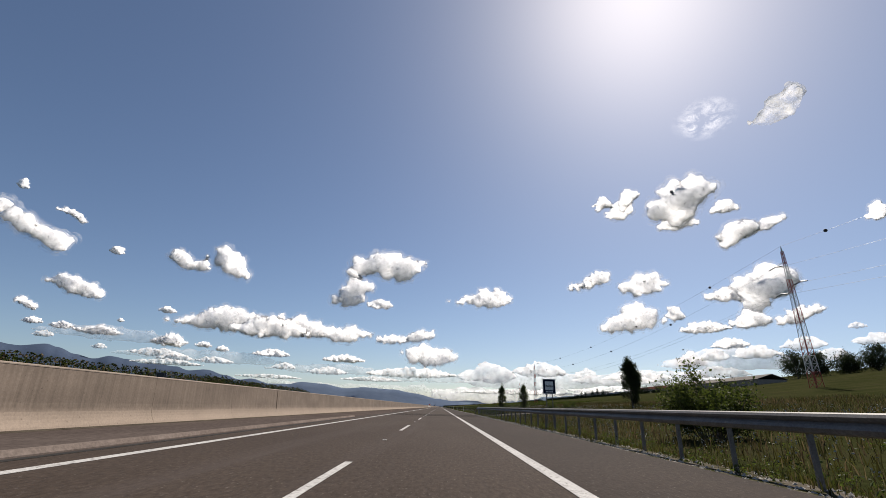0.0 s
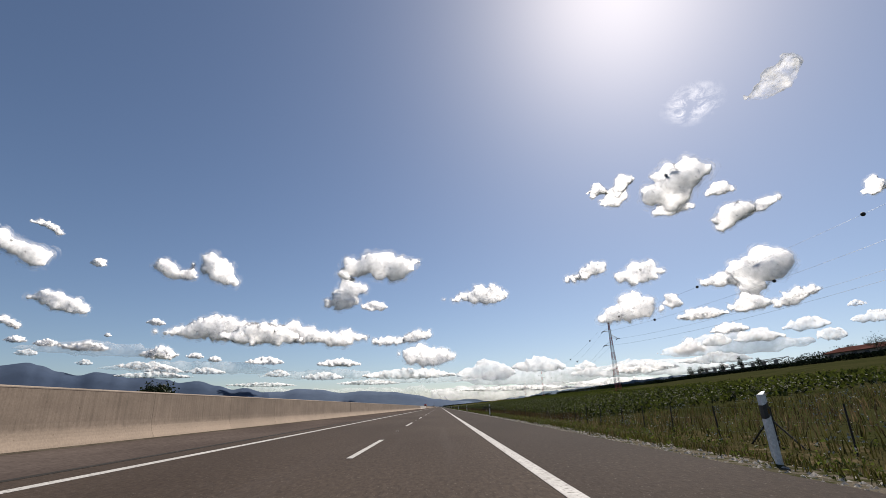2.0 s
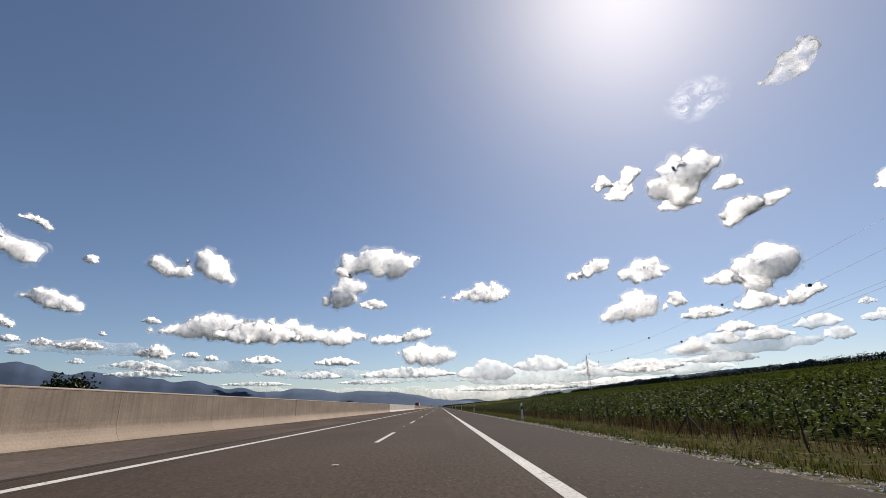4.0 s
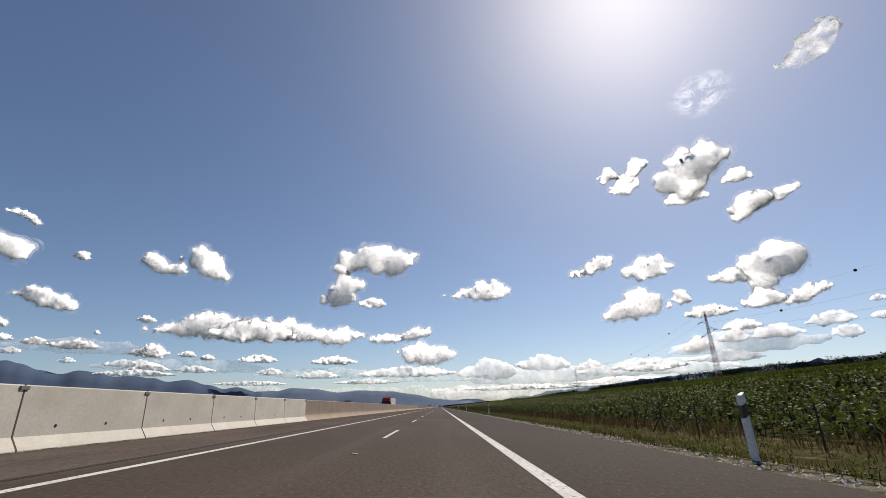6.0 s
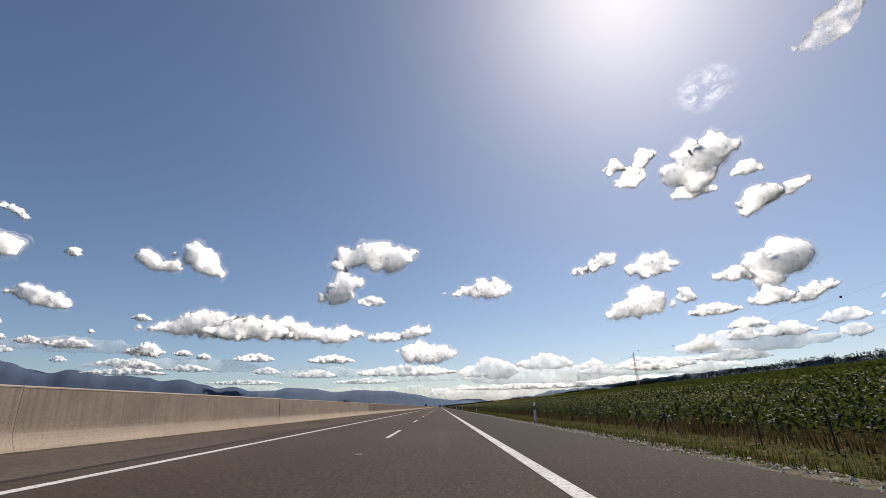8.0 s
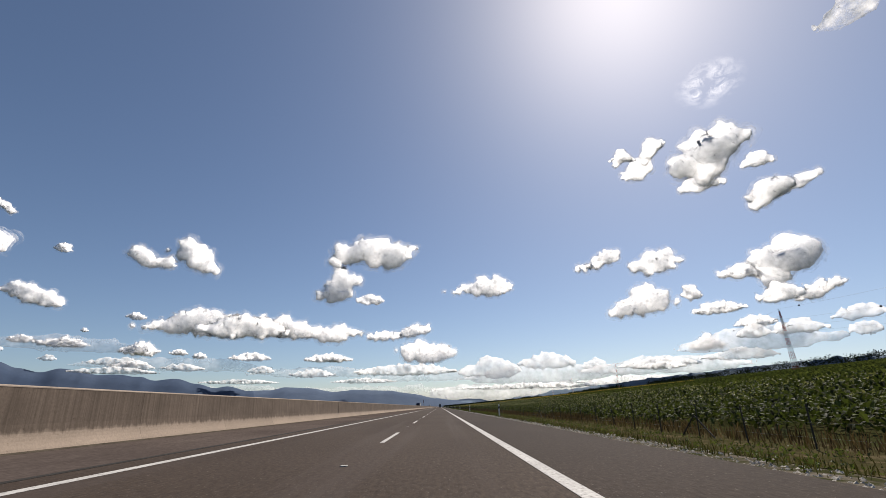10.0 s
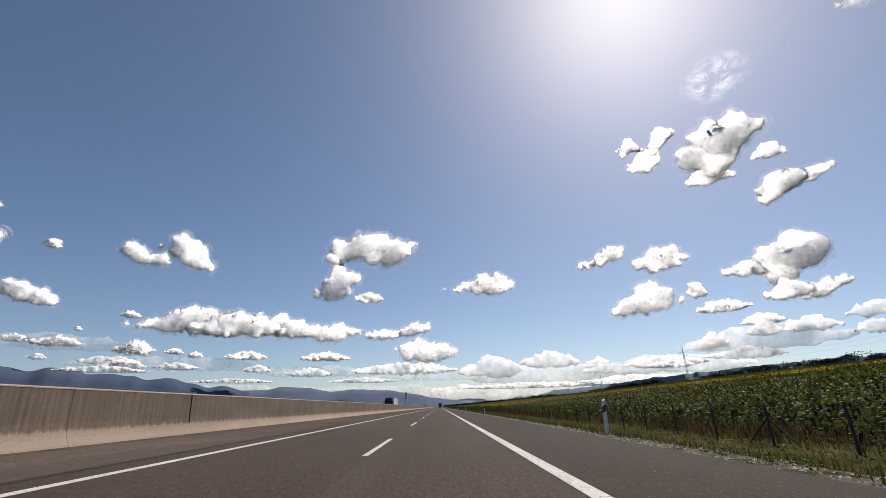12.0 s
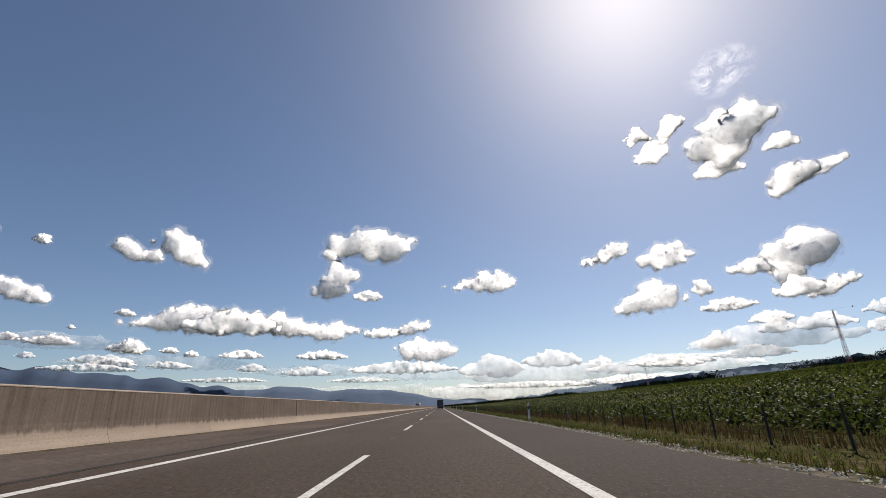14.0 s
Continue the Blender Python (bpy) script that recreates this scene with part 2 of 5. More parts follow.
GALVANISED = surface("galvanised_steel", (0.125, 0.116, 0.108), (0.18, 0.168, 0.156), big=1.2, fine=20, rough=0.6, metal=0.12, bump=0.1, shine=0.3)
RUSTY_POST = surface("weathered_post", (0.020, 0.017, 0.014), (0.038, 0.032, 0.026), big=2, fine=16, rough=0.85, bump=0.4)
WIRE = surface("wire", (0.09, 0.09, 0.09), (0.14, 0.14, 0.14), rough=0.5, metal=0.6, bump=0)
PYLON_WHITE = surface("pylon_white_paint", (0.55, 0.54, 0.52), (0.66, 0.65, 0.63), big=0.6, rough=0.6, bump=0.1)
PYLON_RED = surface("pylon_red_paint", (0.30, 0.045, 0.03), (0.38, 0.07, 0.05), big=0.6, rough=0.6, bump=0.1)
BALL = surface("marker_ball_paint", (0.012, 0.012, 0.013), (0.03, 0.026, 0.024), rough=0.7, bump=0.1)
WHITE_PLASTIC = surface("white_plastic", (0.66, 0.66, 0.64), (0.76, 0.76, 0.74), big=3, fine=15, rough=0.45, bump=0.1, spots=((0.42, 0.4, 0.36), 5, 0.62, 0.8))
BLACK_PLASTIC = surface("black_band", (0.012, 0.012, 0.012), (0.022, 0.022, 0.022), rough=0.4, bump=0)
REFLECTOR = surface("reflector", (0.12, 0.07, 0.03), (0.16, 0.10, 0.04), rough=0.2, bump=0)
SIGN_BLUE = surface("sign_blue", (0.006, 0.010, 0.030), (0.008, 0.013, 0.038), rough=0.6, shine=0.1, bump=0)
SIGN_WHITE = surface("sign_white", (0.68, 0.69, 0.70), (0.74, 0.75, 0.76), rough=0.4, bump=0)
SIGN_BLACK = surface("sign_lettering", (0.012, 0.012, 0.012), (0.018, 0.018, 0.018), rough=0.5, bump=0)
SIGN_BACK = surface("sign_back", (0.045, 0.05, 0.055), (0.075, 0.08, 0.085), rough=0.6, metal=0.3, bump=0.05)
RED_PAINT = surface("red_truck_paint", (0.42, 0.012, 0.018), (0.50, 0.02, 0.028), rough=0.3, bump=0)
NAVY_PAINT = surface("navy_truck_paint", (0.012, 0.02, 0.06), (0.018, 0.03, 0.08), rough=0.3, bump=0)
TARP = surface("truck_tarpaulin", (0.46, 0.47, 0.48), (0.56, 0.57, 0.58), big=0.3, fine=2.5, rough=0.55, bump=0.5, depth=0.05, stretch=(1, 1, 0.3))
DARK_TARP = surface("dark_tarpaulin", (0.06, 0.07, 0.085), (0.09, 0.10, 0.115), big=0.3, fine=3, rough=0.6, bump=0.3)
GLASS_DARK = surface("dark_windscreen", (0.006, 0.007, 0.008), (0.01, 0.011, 0.012), rough=0.08, bump=0)
RUBBER = surface("rubber", (0.012, 0.012, 0.012), (0.02, 0.02, 0.02), rough=0.9, bump=0.2)
LAMP_RED = surface("tail_lamp", (0.3, 0.01, 0.01), (0.36, 0.015, 0.015), rough=0.2, bump=0)
SOCK_RED = surface("windsock_red", (0.16, 0.012, 0.02), (0.22, 0.02, 0.03), rough=0.8, bump=0)
ROOF = surface("barn_roof", (0.17, 0.155, 0.14), (0.25, 0.23, 0.21), big=0.2, fine=2, rough=0.9, shine=0.0, bump=0.3, stretch=(1, 0.3, 1))
RED_ROOF = surface("red_barn_roof", (0.06, 0.028, 0.024), (0.09, 0.042, 0.036), big=0.2, fine=2, rough=0.9, shine=0.0, bump=0.3)
BARN_WALL = surface("barn_wall", (0.24, 0.20, 0.17), (0.34, 0.29, 0.245), big=0.3, fine=3, rough=0.9, bump=0.3)
# Distance haze is mixed into these four base colours, paler for farther ranges.
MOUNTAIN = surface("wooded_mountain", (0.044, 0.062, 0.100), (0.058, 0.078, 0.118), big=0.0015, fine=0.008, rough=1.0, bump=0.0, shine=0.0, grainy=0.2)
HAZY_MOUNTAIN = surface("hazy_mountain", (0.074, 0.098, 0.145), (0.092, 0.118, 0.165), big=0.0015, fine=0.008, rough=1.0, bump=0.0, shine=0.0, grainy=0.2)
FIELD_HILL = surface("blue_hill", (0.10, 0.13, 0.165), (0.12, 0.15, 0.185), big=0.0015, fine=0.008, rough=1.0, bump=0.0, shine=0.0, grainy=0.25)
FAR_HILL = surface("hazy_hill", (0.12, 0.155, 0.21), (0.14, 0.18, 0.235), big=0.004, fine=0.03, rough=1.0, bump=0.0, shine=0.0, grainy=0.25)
CLOUD = cloud_material("cloud_droplets")


def fringe_material(name, low, high, most, grain):
    """Torn droplets round a cloud: partly clear, lit from both sides."""
    m, nt, out = shader(name)
    mask = ramp(nt, noise_tex(nt, coords(nt), 1.0 / grain, 5, 0.55), [(low, (0, 0, 0)), (high, (most, most, most))])
    clear, scatter, body, both, mx = (nt.nodes.new("ShaderNode" + k) for k in ("BsdfTransparent", "BsdfTranslucent", "BsdfDiffuse", "MixShader", "MixShader"))
    scatter.inputs[0].default_value = body.inputs[0].default_value = (0.95, 0.95, 0.955, 1)
    for a, z in ((body.outputs[0], both.inputs[1]), (scatter.outputs[0], both.inputs[2]), (mask, mx.inputs[0]), (clear.outputs[0], mx.inputs[1]), (both.outputs[0], mx.inputs[2]), (mx.outputs[0], out.inputs[0])):
        nt.links.new(a, z)
    return m


FRINGE = fringe_material("cloud_fringe", 0.36, 0.72, 0.30, 130.0)
TORN = fringe_material("torn_cloud", 0.36, 0.62, 0.8, 110.0)
WISP = fringe_material("cloud_wisps", 0.44, 0.78, 0.22, 110.0)


def half_clear(name, most):
    """Cloud seen through a long way of hazy air: the haze is put in by thinning the white droplets evenly."""
    m = cloud_material(name)
    nt = m.node_tree
    body = next(n for n in nt.nodes if n.type == "BSDF_PRINCIPLED")
    nt.links.new(ramp(nt, noise_tex(nt, coords(nt), 1 / 200.0, 4, 0.5), [(0.3, (0.55 * most,) * 3), (0.65, (most,) * 3)]), body.inputs["Alpha"])
    return m


THIN_CLOUD = half_clear("thin_cloud", 0.55)
HAZE_CLOUD = half_clear("hazy_cloud", 0.38)
FAINT_CLOUD = half_clear("faint_cloud", 0.16)
VEIL = cloud_material("cloud_veil", 0.75)


# ---- building helpers ----
def mesh_object(name, bm, material, smooth=False):
    bm.transform(Matrix.Scale(U, 4))
    me = bpy.data.meshes.new(name)
    bm.to_mesh(me)
    bm.free()
    me.materials.append(material)
    if smooth:
        me.polygons.foreach_set("use_smooth", [True] * len(me.polygons))
    return new(name, me)


def raw_object(name, verts, faces, material, smooth=False):
    me = bpy.data.meshes.new(name)
    me.from_pydata([(U * x, U * y, U * z) for x, y, z in verts], [], faces)
    me.update()
    me.materials.append(material)
    if smooth:
        me.polygons.foreach_set("use_smooth", [True] * len(me.polygons))
    return new(name, me)


def part(name, bm, material, parent, label="", at=(0, 0, 0), smooth=False):
    ob = mesh_object(name, bm, material, smooth)
    ob.parent = parent
    ob.location = Vector(at) * U
    return tagged(ob, label)


def twin(name, me, parent, at=(0, 0, 0), turn=0.0):
    """Another piece on a mesh that exists already."""
    ob = new(name, me)
    ob.parent = parent
    ob.location = Vector(at) * U
    ob.rotation_euler = (0, 0, turn)
    return ob


def thing(name, at, label, category, group="", kind="", turn=0.0):
    ob = new(name)
    ob.empty_display_size = 0.2
    ob.location = Vector(at) * U
    ob.rotation_euler = (0, 0, radians(turn))
    return tagged(ob, label, category, group, kind)


def place(x, y, z, turn=0.0):
    return pose(U * x, U * y, U * z, 0, 0, turn)


def add_box(bm, x0, x1, y0, y1, z0, z1, bevel=0.0):
    made = bmesh.ops.create_cube(bm, size=1.0)["verts"]
    bmesh.ops.transform(bm, matrix=Matrix.LocRotScale(((x0 + x1) / 2, (y0 + y1) / 2, (z0 + z1) / 2), None, (x1 - x0, y1 - y0, z1 - z0)), verts=made)
    if bevel:
        edges = list({e for v in made for e in v.link_edges})
        bmesh.ops.bevel(bm, geom=edges, offset=bevel, segments=2, affect="EDGES", profile=0.5)
    return bm


def box(*a, bevel=0.0):
    return add_box(bmesh.new(), *a, bevel=bevel)


def add_rod(bm, a, b, r0, r1=None, sides=6):
    a, b = Vector(a), Vector(b)
    d = b - a
    m = Matrix.Translation((a + b) / 2) @ d.to_track_quat("Z", "Y").to_matrix().to_4x4()
    bmesh.ops.create_cone(bm, cap_ends=True, segments=sides, radius1=r0, radius2=r0 if r1 is None else r1, depth=d.length, matrix=m)
    return bm


def tube(points, r, sides=4):
    """One continuous thin round line through the points."""
    bm = bmesh.new()
    rings = []
    for p in points:
        rings.append([bm.verts.new((p[0] + r * math.cos(6.2832 * k / sides), p[1], p[2] + r * math.sin(6.2832 * k / sides))) for k in range(sides)])
    for a, b in zip(rings, rings[1:]):
        for k in range(sides):
            bm.faces.new((a[k], a[(k + 1) % sides], b[(k + 1) % sides], b[k]))
    return bm


def add_ball(bm, c, r, level=2, squash=(1, 1, 1)):
    bmesh.ops.create_icosphere(bm, subdivisions=level, radius=r, matrix=Matrix.LocRotScale(c, None, squash))
    return bm


def extruded(profile, y0, y1, closed=True):
    """A profile of (x, z) points drawn out along the road."""
    bm = bmesh.new()
    a = [bm.verts.new((x, y0, z)) for x, z in profile]
    b = [bm.verts.new((x, y1, z)) for x, z in profile]
    n = len(profile)
    for i in range(n if closed else n - 1):
        j = (i + 1) % n
        bm.faces.new((a[i], a[j], b[j], b[i]))
    if closed:
        bm.faces.new(list(reversed(a)))
        bm.faces.new(b)
    bmesh.ops.recalc_face_normals(bm, faces=bm.faces)
    return bm


def smoothstep(a, b, x):
    t = min(1.0, max(0.0, (x - a) / (b - a)))
    return t * t * (3 - 2 * t)


RISE = 0.086


def bank(x):
    """The cross section beside the road: a shallow dip, then the rising field."""
    return -0.06 - 0.22 * smoothstep(6.4, 9.0, x) + RISE * max(0.0, x - 11.5)


def ground_z(x, y):
    """Height of the land: level under the roads, rising gently to the right of them."""
    if x > 5.5:
        z = bank(x) - 0.03 * smoothstep(1600, 2400, y) * max(0.0, x - 11.5)
        z += 0.042 * max(0.0, x - 60) * (1 - smoothstep(340, 520, y)) if x < 520 else 0.042 * 460 * (1 - smoothstep(340, 520, y))
        if x > 520:
            z -= (x - 520) * 0.100
        z += 0.12 * noise.noise((x * 0.09, y * 0.06, 0)) * smoothstep(10, 25, x) + 1.6 * noise.noise((x * 0.008, y * 0.006, 5)) * smoothstep(60, 200, x)
        return z
    if x < -27.6:
        return -0.3 + 2.75 * (1 - smoothstep(-32, -28, x)) * (1 - smoothstep(104, 134, y))
    return -0.3


# ---- ground, roads ----
LANE_L, DASH, LANE_R, EDGE_R = -6.35, -1.80, 2.05, 5.75
WALL_X = -12.0
Y0, Y1 = -120, 11500


def build_ground():
    xs = [-9000, -6000, -4000, -2500, -1500, -900, -500, -250, -120, -60, -40, -32, -30.5, -29, -28, -27.5, -12, 5.5, 5.8, 6.2, 6.7, 7.3, 8, 9, 10, 11.5, 14, 18, 24, 32, 42, 55, 70, 90, 115, 150, 190, 240, 300, 380, 460, 520, 620, 800, 1100, 1600, 2500, 4000, 6000, 9000]
    ys = [-400, -200] + [-120 + 12 * i for i in range(145)] + [1650 + 50 * i for i in range(1, 30)] + [3500, 4500, 6000, 8000, 11800]
    verts = [(x, y, ground_z(x, y)) for y in ys for x in xs]
    n = len(xs)
    faces = [(j * n + i, j * n + i + 1, (j + 1) * n + i + 1, (j + 1) * n + i) for j in range(len(ys) - 1) for i in range(n - 1)]
    g = raw_object("ground", verts, faces, SOIL, True)
    return tagged(g, "dark green and brown farmland rising gently from the road", "ground", kind="structure")


build_ground()


def build_roads():
    road = mesh_object("road", box(-7.35, LANE_R + 0.1, Y0, Y1, -0.4, 0.0), ASPHALT)
    hard = mesh_object("road_shoulder", box(LANE_R + 0.1, EDGE_R, Y0, Y1, -0.4, 0.0), SHOULDER)
    tagged(hard, "dark asphalt of the hard shoulder", "road", kind="structure")
    tagged(road, "smooth brown-grey asphalt motorway carriageway with worn wheel tracks", "road", kind="structure")
    gut = mesh_object("gutter", extruded([(-11.98, -0.4), (-11.98, 0.10), (-9.4, 0.03), (-7.356, -0.012), (-7.356, -0.4)], Y0, Y1), GUTTER)
    tagged(gut, "pale dusty concrete gutter strip along the median wall", "gutter", kind="structure")
    other = mesh_object("road_opposite", box(-27.4, -12.6, Y0, Y1, -0.4, -0.02), OLD_ASPHALT)
    tagged(other, "asphalt carriageway for oncoming traffic behind the concrete wall", "road", kind="structure")
    verge = mesh_object("verge", extruded([(EDGE_R + 0.003, -0.5), (EDGE_R + 0.003, -0.014), (6.2, -0.03), (6.6, bank(6.6) + 0.025), (7.05, bank(7.05) + 0.012), (7.4, bank(7.4) - 0.05), (7.4, -0.5)], Y0, Y1), GRAVEL)
    tagged(verge, "strip of pale gravel and dry weeds along the asphalt edge", "verge", kind="structure")
    strip = mesh_object("grass_strip", extruded([(7.2, -0.5)] + [(x, bank(x) + 0.014) for x in (7.2, 7.6, 8.2, 9.0, 10.0, 11.0, 11.6, 12.4)] + [(12.4, -0.5)], 99, 1700), TURF)
    tagged(strip, "patchy low grass strip, yellowish green and straw brown, beside the road", "grass strip", kind="structure")
    lines = thing("lane_lines", (0, 0, 0), "white painted motorway lane lines, slightly worn", "road marking", kind="structure")
    part("edge_line", box(LANE_L - 0.13, LANE_L + 0.13, Y0, Y1, 0.0035, 0.008), PAINT, lines)
    part("edge_line", box(LANE_R - 0.135, LANE_R + 0.135, Y0, Y1, 0.0035, 0.008), PAINT, lines)
    first = part("dash", box(-0.075, 0.075, 0, 6.0, 0.0035, 0.008), PAINT, lines, at=(DASH, 3.56 - 18, 0))
    for k in range(0, 150):
        twin("dash", first.data, lines, (DASH, 3.56 + 18 * k, 0))
    stud = part("road_stud", box(-0.07, 0.07, -0.06, 0.06, 0, 0.02, bevel=0.008), PAINT, lines, at=(DASH, 15.5 - 18, 0))
    for k in range(0, 90):
        twin("road_stud", stud.data, lines, (DASH, 15.5 + 18 * k, 0))
    # Ten thin dark bars across the lanes and the shoulder.
    tar = thing("rumble_strip", (0, 0, 0), "row of thin dark bars across the carriageway", "road marking", kind="structure")
    bar = part("tar_bar", box(-6.1, 5.6, -0.1, 0.1, 0.0095, 0.012), TAR, tar, at=(0, 56.5, 0))
    for k in range(1, 10):
        twin("tar_bar", bar.data, tar, (0, 56.5 + 1.35 * k, 0))
    track = mesh_object("access_track", extruded([(5.76, -0.5), (5.76, -0.008), (6.6, -0.03), (7.4, -0.08), (8.5, -0.22), (11.5, -0.22), (19, 0.50), (30, 1.56), (30, 0.8), (11.5, -0.9)], 87, 97.3), TRACK_ASPHALT)
    tagged(track, "short paved field access joining the hard shoulder", "track", kind="structure")
    joint = mesh_object("gutter_joint", box(-7.62, -7.40, Y0, 1700, -0.05, 0.0), TAR)
    tagged(joint, "dark sealed joint between gutter and asphalt", "joint", kind="structure")
    line_at_foot = mesh_object("foot_dirt", extruded([(-11.735, 0.0), (-11.735, 0.125), (-11.60, 0.108), (-11.52, 0.092), (-11.52, 0.0)], Y0, 1700), DARK_FOOT)
    tagged(line_at_foot, "thin dark line along the foot of the wall", "silt", kind="structure")
    cover = thing("manhole_cover", (-9.3, 89.0, 0.025), "round cast iron manhole cover with a rusty rim in the gutter", "manhole cover")
    part("rim", add_rod(bmesh.new(), (0, 0, 0), (0, 0, 0.014), 0.52, sides=28), RUST, cover, "dark rusty rim")
    part("lid", add_rod(bmesh.new(), (0, 0, 0.004), (0, 0, 0.02), 0.43, sides=28), CONCRETE_FOOT, cover)
    kerb = mesh_object("drain_kerb", extruded([(-8.05, -0.1), (-8.05, 0.10), (-7.98, 0.115), (-7.80, 0.115), (-7.72, 0.02), (-7.72, -0.1)], -60, 42), PRECAST_DULL)
    tagged(kerb, "low raised concrete drain kerb along the median", "kerb", kind="structure")


build_roads()

# ---- median wall ----
WALL_H = 1.93
SLIT = 50.51                   # wide expansion joints come as often as the delineators
PANEL = SLIT / 7
FIRST = 185.0 - 38 * PANEL
GAP0, GAP1 = FIRST + 76 * PANEL, FIRST + 91 * PANEL          # the stretch closed by movable barriers


def wall_profiles():
    x = WALL_X
    foot = [(x + 0.26, -0.1), (x + 0.26, 0.11), (x + 0.225, 0.19), (x + 0.165, 0.29), (x + 0.115, 0.39), (x + 0.075, 0.50), (x + 0.05, 0.60), (x - 0.37, 0.60), (x - 0.50, 0.12), (x - 0.50, -0.1)]
    stem = [(x + 0.05, 0.60), (x + 0.02, 0.85), (x - 0.03, WALL_H - 0.06), (x - 0.29, WALL_H - 0.06), (x - 0.37, 0.60)]
    cap = [(x - 0.022, WALL_H - 0.06), (x - 0.026, WALL_H - 0.03), (x - 0.06, WALL_H), (x - 0.26, WALL_H), (x - 0.288, WALL_H - 0.03), (x - 0.29, WALL_H - 0.06)]
    return foot, stem, cap


def build_wall():
    foot, stem, cap = wall_profiles()
    wall = thing("median_wall", (0, 0, 0), "long stained cast concrete median wall with flared foot", "concrete wall", kind="structure")
    made = {}
    for face in (CONCRETE, STAINED_CONCRETE):
        for wide in (0.012, 0.11):
            made[face.name, wide] = [mesh_object(n, extruded(p, 0.0, PANEL - c), m) for n, p, m, c in (("wall_panel", stem, face, wide), ("wall_foot", foot, face, 0.012), ("wall_cap", cap, CONCRETE_FOOT, 0.012))]
    for i in range(247):
        y = FIRST + PANEL * i
        if 76 <= i < 91:
            continue
        face = STAINED_CONCRETE if y > 780 else CONCRETE
        for o in made[face.name, 0.11 if i % 7 == 2 else 0.012]:
            twin(o.name.split(".")[0], o.data, wall, (0, y, 0))
    for group in made.values():
        for o in group:
            bpy.data.objects.remove(o)
    end = FIRST + 247 * PANEL
    core = [(WALL_X - 0.09, -0.1), (WALL_X - 0.09, WALL_H - 0.1), (WALL_X - 0.24, WALL_H - 0.1), (WALL_X - 0.24, -0.1)]
    for a, b in ((-100, GAP0), (GAP1, end)):
        part("wall_core", extruded(core, a, b), TAR, wall, "dark joint filler")
    part("far_wall", extruded([(WALL_X + 0.2, -0.1), (WALL_X + 0.04, 0.45), (WALL_X - 0.03, WALL_H), (WALL_X - 0.3, WALL_H), (WALL_X - 0.5, -0.1)], end, 9000), STAINED_CONCRETE, wall)


build_wall()


def build_barriers():
    x = WALL_X + 0.1
    prof = [(x + 0.22, 0.0), (x + 0.22, 0.1), (x + 0.16, 0.2), (x - 0.02, 0.46), (x - 0.07, WALL_H - 0.05), (x - 0.09, WALL_H - 0.02), (x - 0.31, WALL_H - 0.02), (x - 0.33, WALL_H - 0.05), (x - 0.38, 0.46), (x - 0.58, 0.1), (x - 0.58, 0.0)]
    first = thing("barrier_element", (0, GAP0, 0.045), "pale precast concrete barrier element with steel coupling", "barrier", "movable barrier elements")
    part("body", extruded(prof, 0.03, 5.66), PRECAST, first)
    # Black inlays take the place of shaded slots and lifting holes.
    for i in range(3):
        part("drain_slot", box(x + 0.10, x + 0.226, 0.85 + 1.75 * i, 1.4 + 1.75 * i, -0.002, 0.085), BLACK_PLASTIC, first, "black inlay for the shade of a drainage slot")
    for yy in (1.4, 3.6):
        part("lifting_hole", add_rod(bmesh.new(), (x - 0.06, yy, 0.72), (x - 0.02, yy, 0.72), 0.05, sides=10), BLACK_PLASTIC, first)
    part("coupling", box(x - 0.36, x - 0.035, 5.53, 5.83, WALL_H - 0.17, WALL_H - 0.05, bevel=0.01), GALVANISED, first, "weathered steel coupling")
    n = 19
    each = (GAP1 - GAP0) / n
    for i in range(1, n):
        copy_thing(first, place(0, GAP0 + each * i, 0.045))


build_barriers()


# ---- mountains and far hills ----
def ridge(name, points, distance, material, label, rough=0.12, y_from=700):
    """A far range: crest heights in degrees over bearings in degrees, as seen from the road."""
    verts, faces = [], []
    lo, hi = points[0][0], points[-1][0]
    n = int((hi - lo) * 5)
    rows = [(0.0, 1.0), (-0.03, 0.72), (-0.06, 0.36), (-0.09, 0.0), (0.1, 0.0)]
    for k in range(n + 1):
        az = lo + (hi - lo) * k / n
        for (a0, e0), (a1, e1) in zip(points, points[1:]):
            if a0 <= az <= a1:
                u = (az - a0) / (a1 - a0)
                e = e0 + (e1 - e0) * (u * u * (3 - 2 * u))
                break
        e += rough * noise.noise((az * 0.9, 3.1, 0)) + 0.5 * rough * noise.noise((az * 2.7, 7.1, 0))
        for off, part_of in rows:
            d = distance * (1 + off)
            h = distance * math.tan(radians(max(0.0, e))) * part_of - (15 if part_of == 0 else 0)
            verts.append((d * math.sin(radians(az)), y_from + d * math.cos(radians(az)), h))
    r = len(rows)
    order = [3, 2, 1, 0, 4]
    for k in range(n):
        for a, b in zip(order, order[1:]):
            faces.append((k * r + a, (k + 1) * r + a, (k + 1) * r + b, k * r + b))
    return tagged(raw_object(name, verts, faces, material, True), label, "mountains", kind="structure")


